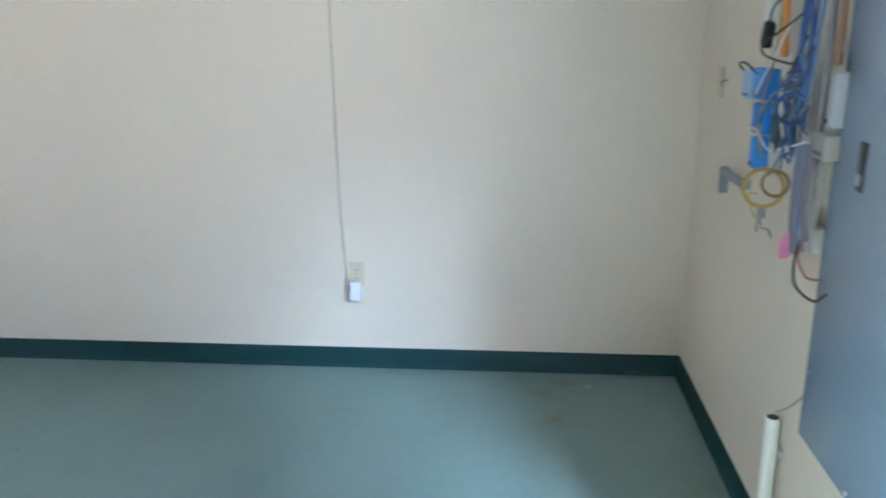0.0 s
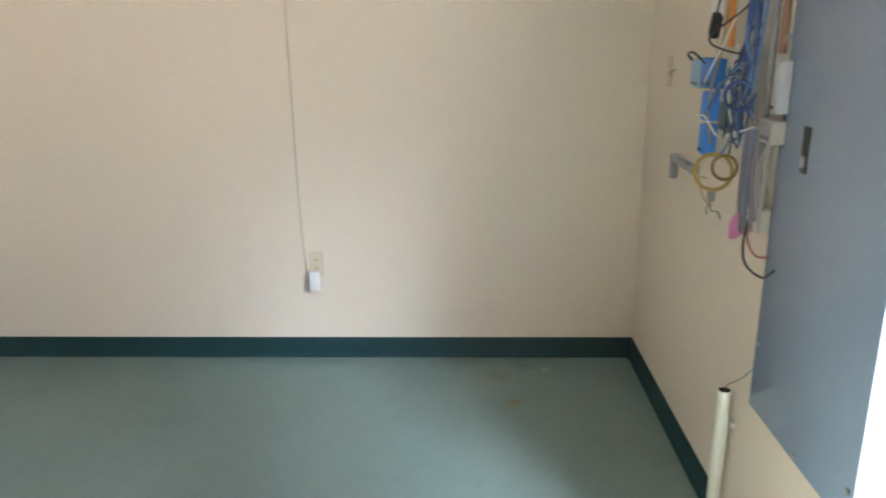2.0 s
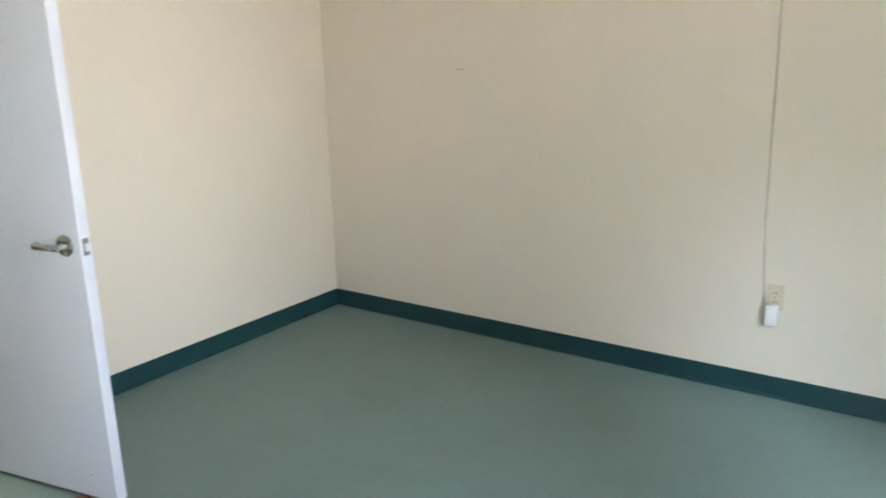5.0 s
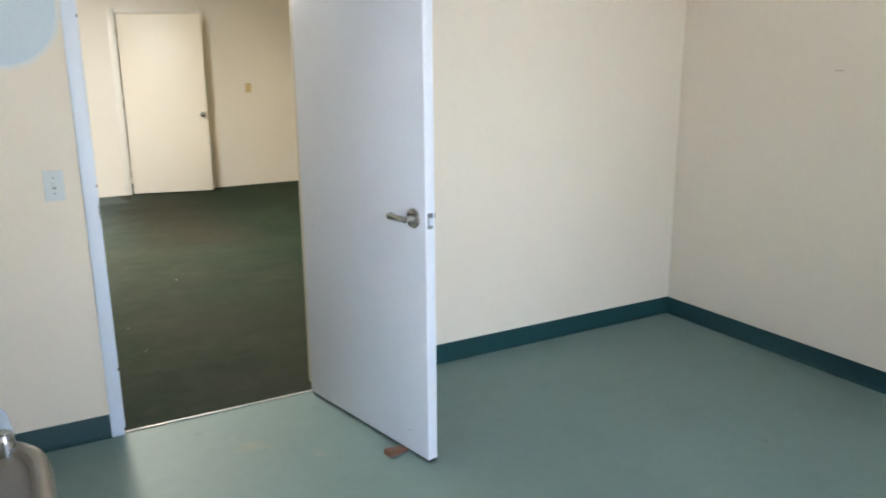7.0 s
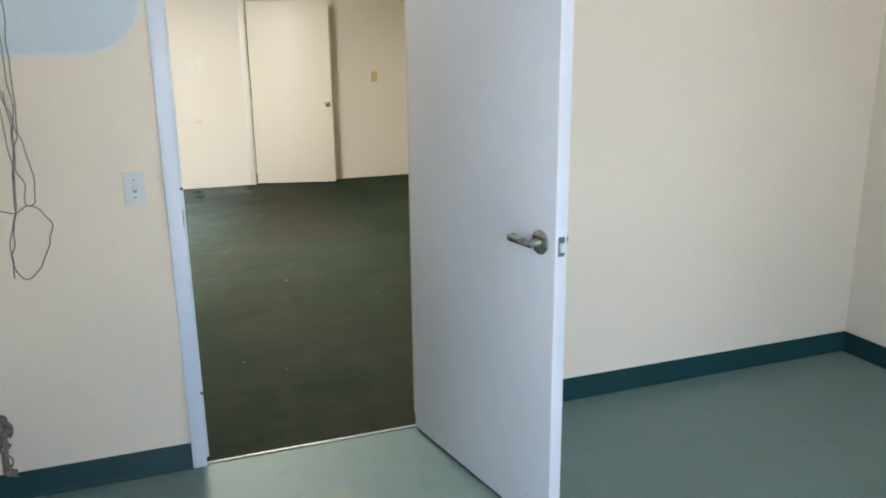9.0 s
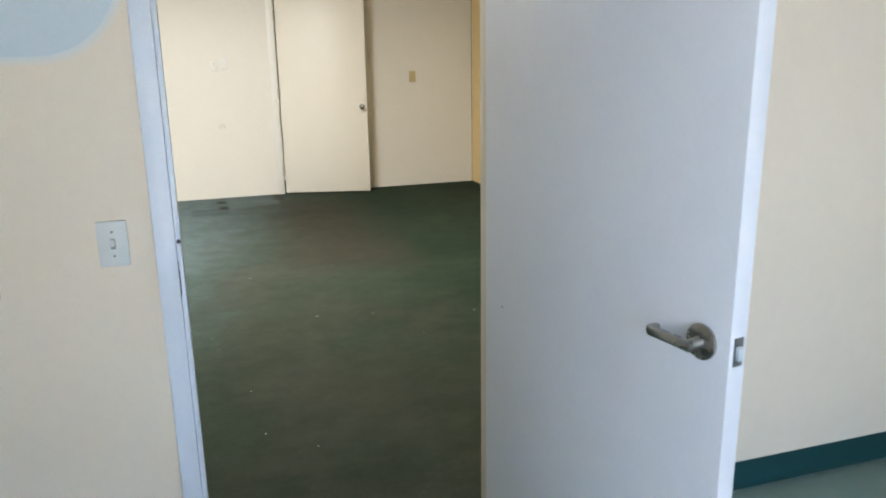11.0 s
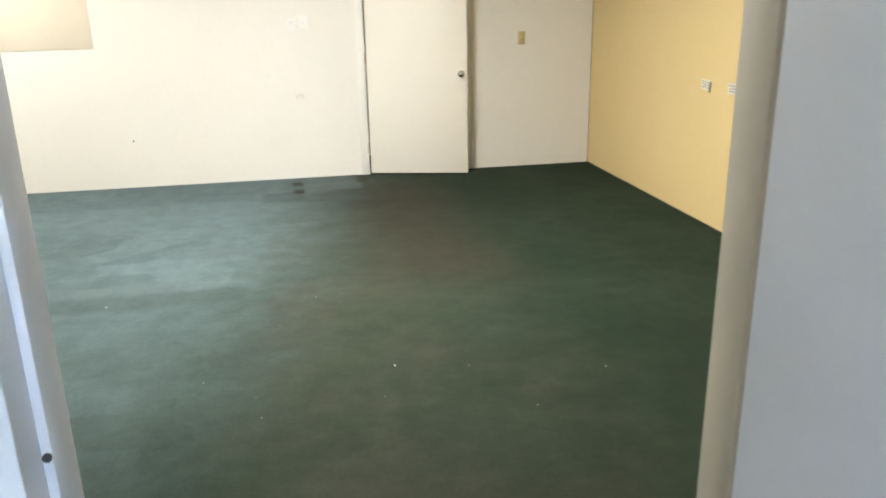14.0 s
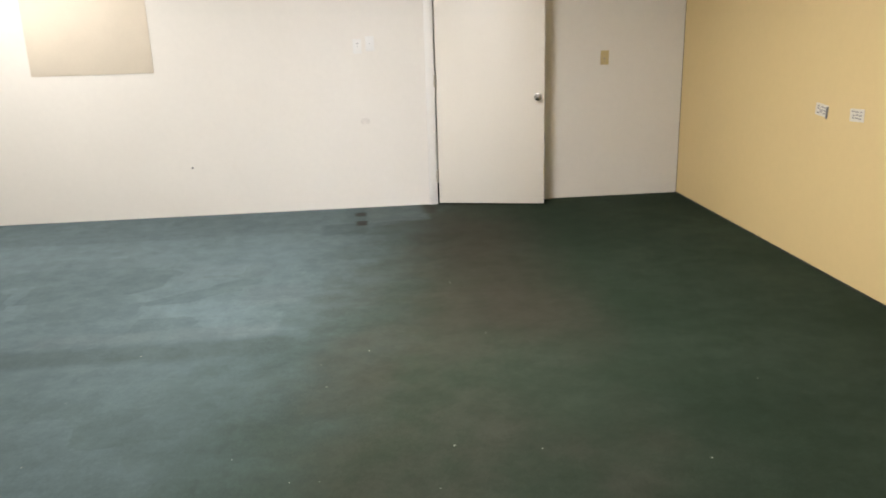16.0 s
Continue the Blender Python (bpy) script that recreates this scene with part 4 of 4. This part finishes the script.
# the tangle in front of the backboard, and the leads that run down beside the panel
rng = random.Random(23)
for k in range(14):
    x, z = 1.858 + rng.uniform(-0.04, 0.12), 1.56 - rng.uniform(0.0, 0.10)
    pts = [(x, S + 0.045, z)]
    for i in range(4):
        x += rng.uniform(-0.045, 0.065)
        z -= rng.uniform(0.035, 0.095)
        pts.append((min(2.22, max(1.79, x)), S + 0.055 + rng.uniform(-0.008, 0.022), z))
    colour, word = ((BLUE_CABLE, "dark blue"), (CABLE_GREY, "grey"), (BLUE_CABLE, "dark blue"), (BLACK, "black"), (SKY_CABLE, "light blue"))[k % 5]
    thing("data_cable", cord(pts, rng.uniform(0.0026, 0.0038)), colour, word + " data cable tangled in front of the backboard", "cable", "tangled cables")
for k in range(7):
    x = 1.790 + 0.016 * k
    pts = [(x, S + 0.05, 1.284), (x + rng.uniform(-0.01, 0.01), S + 0.055, 1.178), (x + rng.uniform(-0.012, 0.012), S + 0.052, 1.093), (x + rng.uniform(-0.012, 0.006), S + 0.045, 1.019 - rng.uniform(0, 0.03))]
    colour, word = ((MAUVE, "mauve-grey"), (CABLE_GREY, "grey"), (SKY_CABLE, "light blue"))[k % 3]
    thing("data_cable", cord(pts, 0.0032), colour, word + " lead running down beside the panel", "cable", "leads down the wall")

# ---- carpeted room ----
far_frame = root("door_frame", Matrix(), "cream painted door frame round the far door", "door frame", kind="structure")
for x0, x1, c0, c1 in ((FD_L - 0.02, FD_L, FD_L - 0.074, FD_L - 0.004), (FD_R, FD_R + 0.02, FD_R + 0.004, FD_R + 0.062)):
    part("jamb", box(x0, x1, FAR_B - 0.002, FAR_B + 0.132, 0, FD_H, 0.0015), TRIM_PALE, far_frame)
    part("casing", box(c0, c1, FAR_B - 0.018, FAR_B - 0.0025, 0, FD_H + 0.06, 0.004), TRIM_PALE, far_frame)
part("head_jamb", box(FD_L - 0.02, FD_R + 0.02, FAR_B - 0.002, FAR_B + 0.132, FD_H, FD_H + 0.02, 0.0015), TRIM_PALE, far_frame)
part("casing", box(FD_L - 0.0035, FD_R + 0.0035, FAR_B - 0.018, FAR_B - 0.0025, FD_H + 0.002, FD_H + 0.06, 0.004), TRIM_PALE, far_frame)
far_door = root("door", pose(1.032, FAR_B - 0.020, 0, 0, 0, -14.6), "cream flat door standing slightly ajar, round steel knob", "door")
part("leaf", box(0.007, 0.902, 0, 0.04, 0.018, 2.028, 0.002), DOOR_CREAM, far_door)
knob = part("knob", rod((0.850, 0, 0.907), (0.850, -0.008, 0.907), 0.032, seg=28, bevel=0.002), CHROME, far_door, "round steel knob")
bm = rod((0.850, -0.006, 0.907), (0.850, -0.04, 0.907), 0.011, seg=16)
own = bmesh.new()
bmesh.ops.create_uvsphere(own, u_segments=20, v_segments=12, radius=0.026, matrix=Matrix.LocRotScale((0.850, -0.052, 0.907), None, (1, 0.75, 1)))
part("grip", merged(bm, own), CHROME, knob)
part("latch_plate", box(0.901, 0.9035, 0.01, 0.03, 0.885, 0.945, 0.0004), CHROME, far_door)
part("strike_mark", box(0.9015, 0.904, 0.006, 0.03, 0.55, 0.59, 0.0004), GREY, far_door, "dark nick in the door edge")
for z in (0.25, 1.05, 1.83):
    part("hinge", rod((-0.005, -0.006, z - 0.05), (-0.004, -0.006, z + 0.05), 0.008, seg=12), TRIM_CREAM, far_door)

thing("wall_board", box(-2.169, -1.222, FAR_B - 0.004, FAR_B, 1.196, 2.16, 0.001), BOARD, "square tan board or unpainted patch on the ivory wall", "board")
for (y0, y1, z0, z1), tilt in (((7.170, 7.295, 0.915, 0.985), 4), ((6.826, 6.951, 0.921, 0.991), -3)):
    r = root("wall_notice", pose(EAST_B, (y0 + y1) / 2, (z0 + z1) / 2, tilt, 0, 0), "torn white notice with grey print on the yellow wall", "notice", "notices")
    w, h = (y1 - y0) / 2, (z1 - z0) / 2
    part("sheet", box(-0.004, -0.001, -w, w, -h, h), PAPER, r)
    for k in range(3):
        z = h * (0.55 - 0.5 * k)
        for i in range(3):
            y0 = -w * 0.75 + i * w * 0.5 + rng.uniform(0, 0.008)
            dz = rng.uniform(-0.004, 0.004)
            part("print_line", box(-0.0052, -0.0038, y0, y0 + w * rng.uniform(0.25, 0.48), z + dz - 0.0035, z + dz + 0.0035), INK, r)
    if tilt > 0:
        part("torn_edge", box(-0.012, -0.001, -w - 0.004, -w + 0.006, -h * 1.15, h * 0.8, 0.002), GREY, r, "curled dark edge")

# dark strip drawn for the shaded gap where carpet meets wall
thing("wall_foot_gap_shade", box(EAST_B - 0.014, EAST_B - 0.001, NB + 0.002, FAR_B - 0.002, 0.0042, 0.010, 0.001), material("dark_gap_shade", (0.02, 0.022, 0.017), 0.9, vary=0.2, scale=30), "dark strip for the shaded gap along the yellow wall", "trim", kind="structure")
thing("corner_gap", box(EAST_B - 0.0035, EAST_B + 0.001, FAR_B - 0.0035, FAR_B + 0.001, 0.01, TOP_B), material("dark_joint", (0.13, 0.10, 0.07), 0.8), "dark open joint in the wall corner", "joint", kind="structure", smooth=False)
for x, y, a in ((0.35, 6.35, 0), (-2.3, 8.3, 90)):
    lamp = root("ceiling_light", pose(x, y, TOP_B, 0, 0, a), "long white fluorescent ceiling light, switched on", "ceiling light", "ceiling lights")
    part("housing", box(-0.31, 0.31, -0.62, 0.62, -0.05, 0, 0.006), WHITE, lamp)
    part("diffuser", box(-0.29, 0.29, -0.60, 0.60, -0.058, -0.0505, 0.003), DIFFUSER, lamp)

# paint flakes and crumbs lying on the carpet
FLECKS = [(-0.671, 6.41), (0.244, 5.948), (-0.164, 6.486), (-0.919, 5.428), (-0.832, 5.454), (0.257, 5.213), (0.154, 5.22), (0.67, 5.117), (1.062, 5.316), (0.746, 5.383), (1.253, 4.914), (0.183, 5.048), (0.3, 4.476), (1.641, 5.171), (-0.07, 5.401), (0.328, 4.042)]
rng = random.Random(11)
for k in range(12):
    FLECKS.append((rng.uniform(-1.6, 2.4), rng.uniform(3.6, 8.2)))
for k, (x, y) in enumerate(FLECKS):
    s = rng.uniform(0.0018, 0.004) if k < 16 else rng.uniform(0.0015, 0.0035)
    bm = bmesh.new()
    n = rng.randint(4, 6)
    pts = [(s * rng.uniform(0.5, 1.3) * math.cos(2 * math.pi * i / n), s * rng.uniform(0.4, 1.0) * math.sin(2 * math.pi * i / n)) for i in range(n)]
    outline_slab(pts, 0, 0.0015, bm)
    thing("paint_flake", bm, (PAPER, FLAKE, FLAKE)[k % 3], "tiny pale paint flake lying on the carpet", "paint flake", "paint flakes", m=pose(x, y, 0.0045, rng.uniform(-8, 8), rng.uniform(-8, 8), rng.uniform(0, 360)), smooth=False)
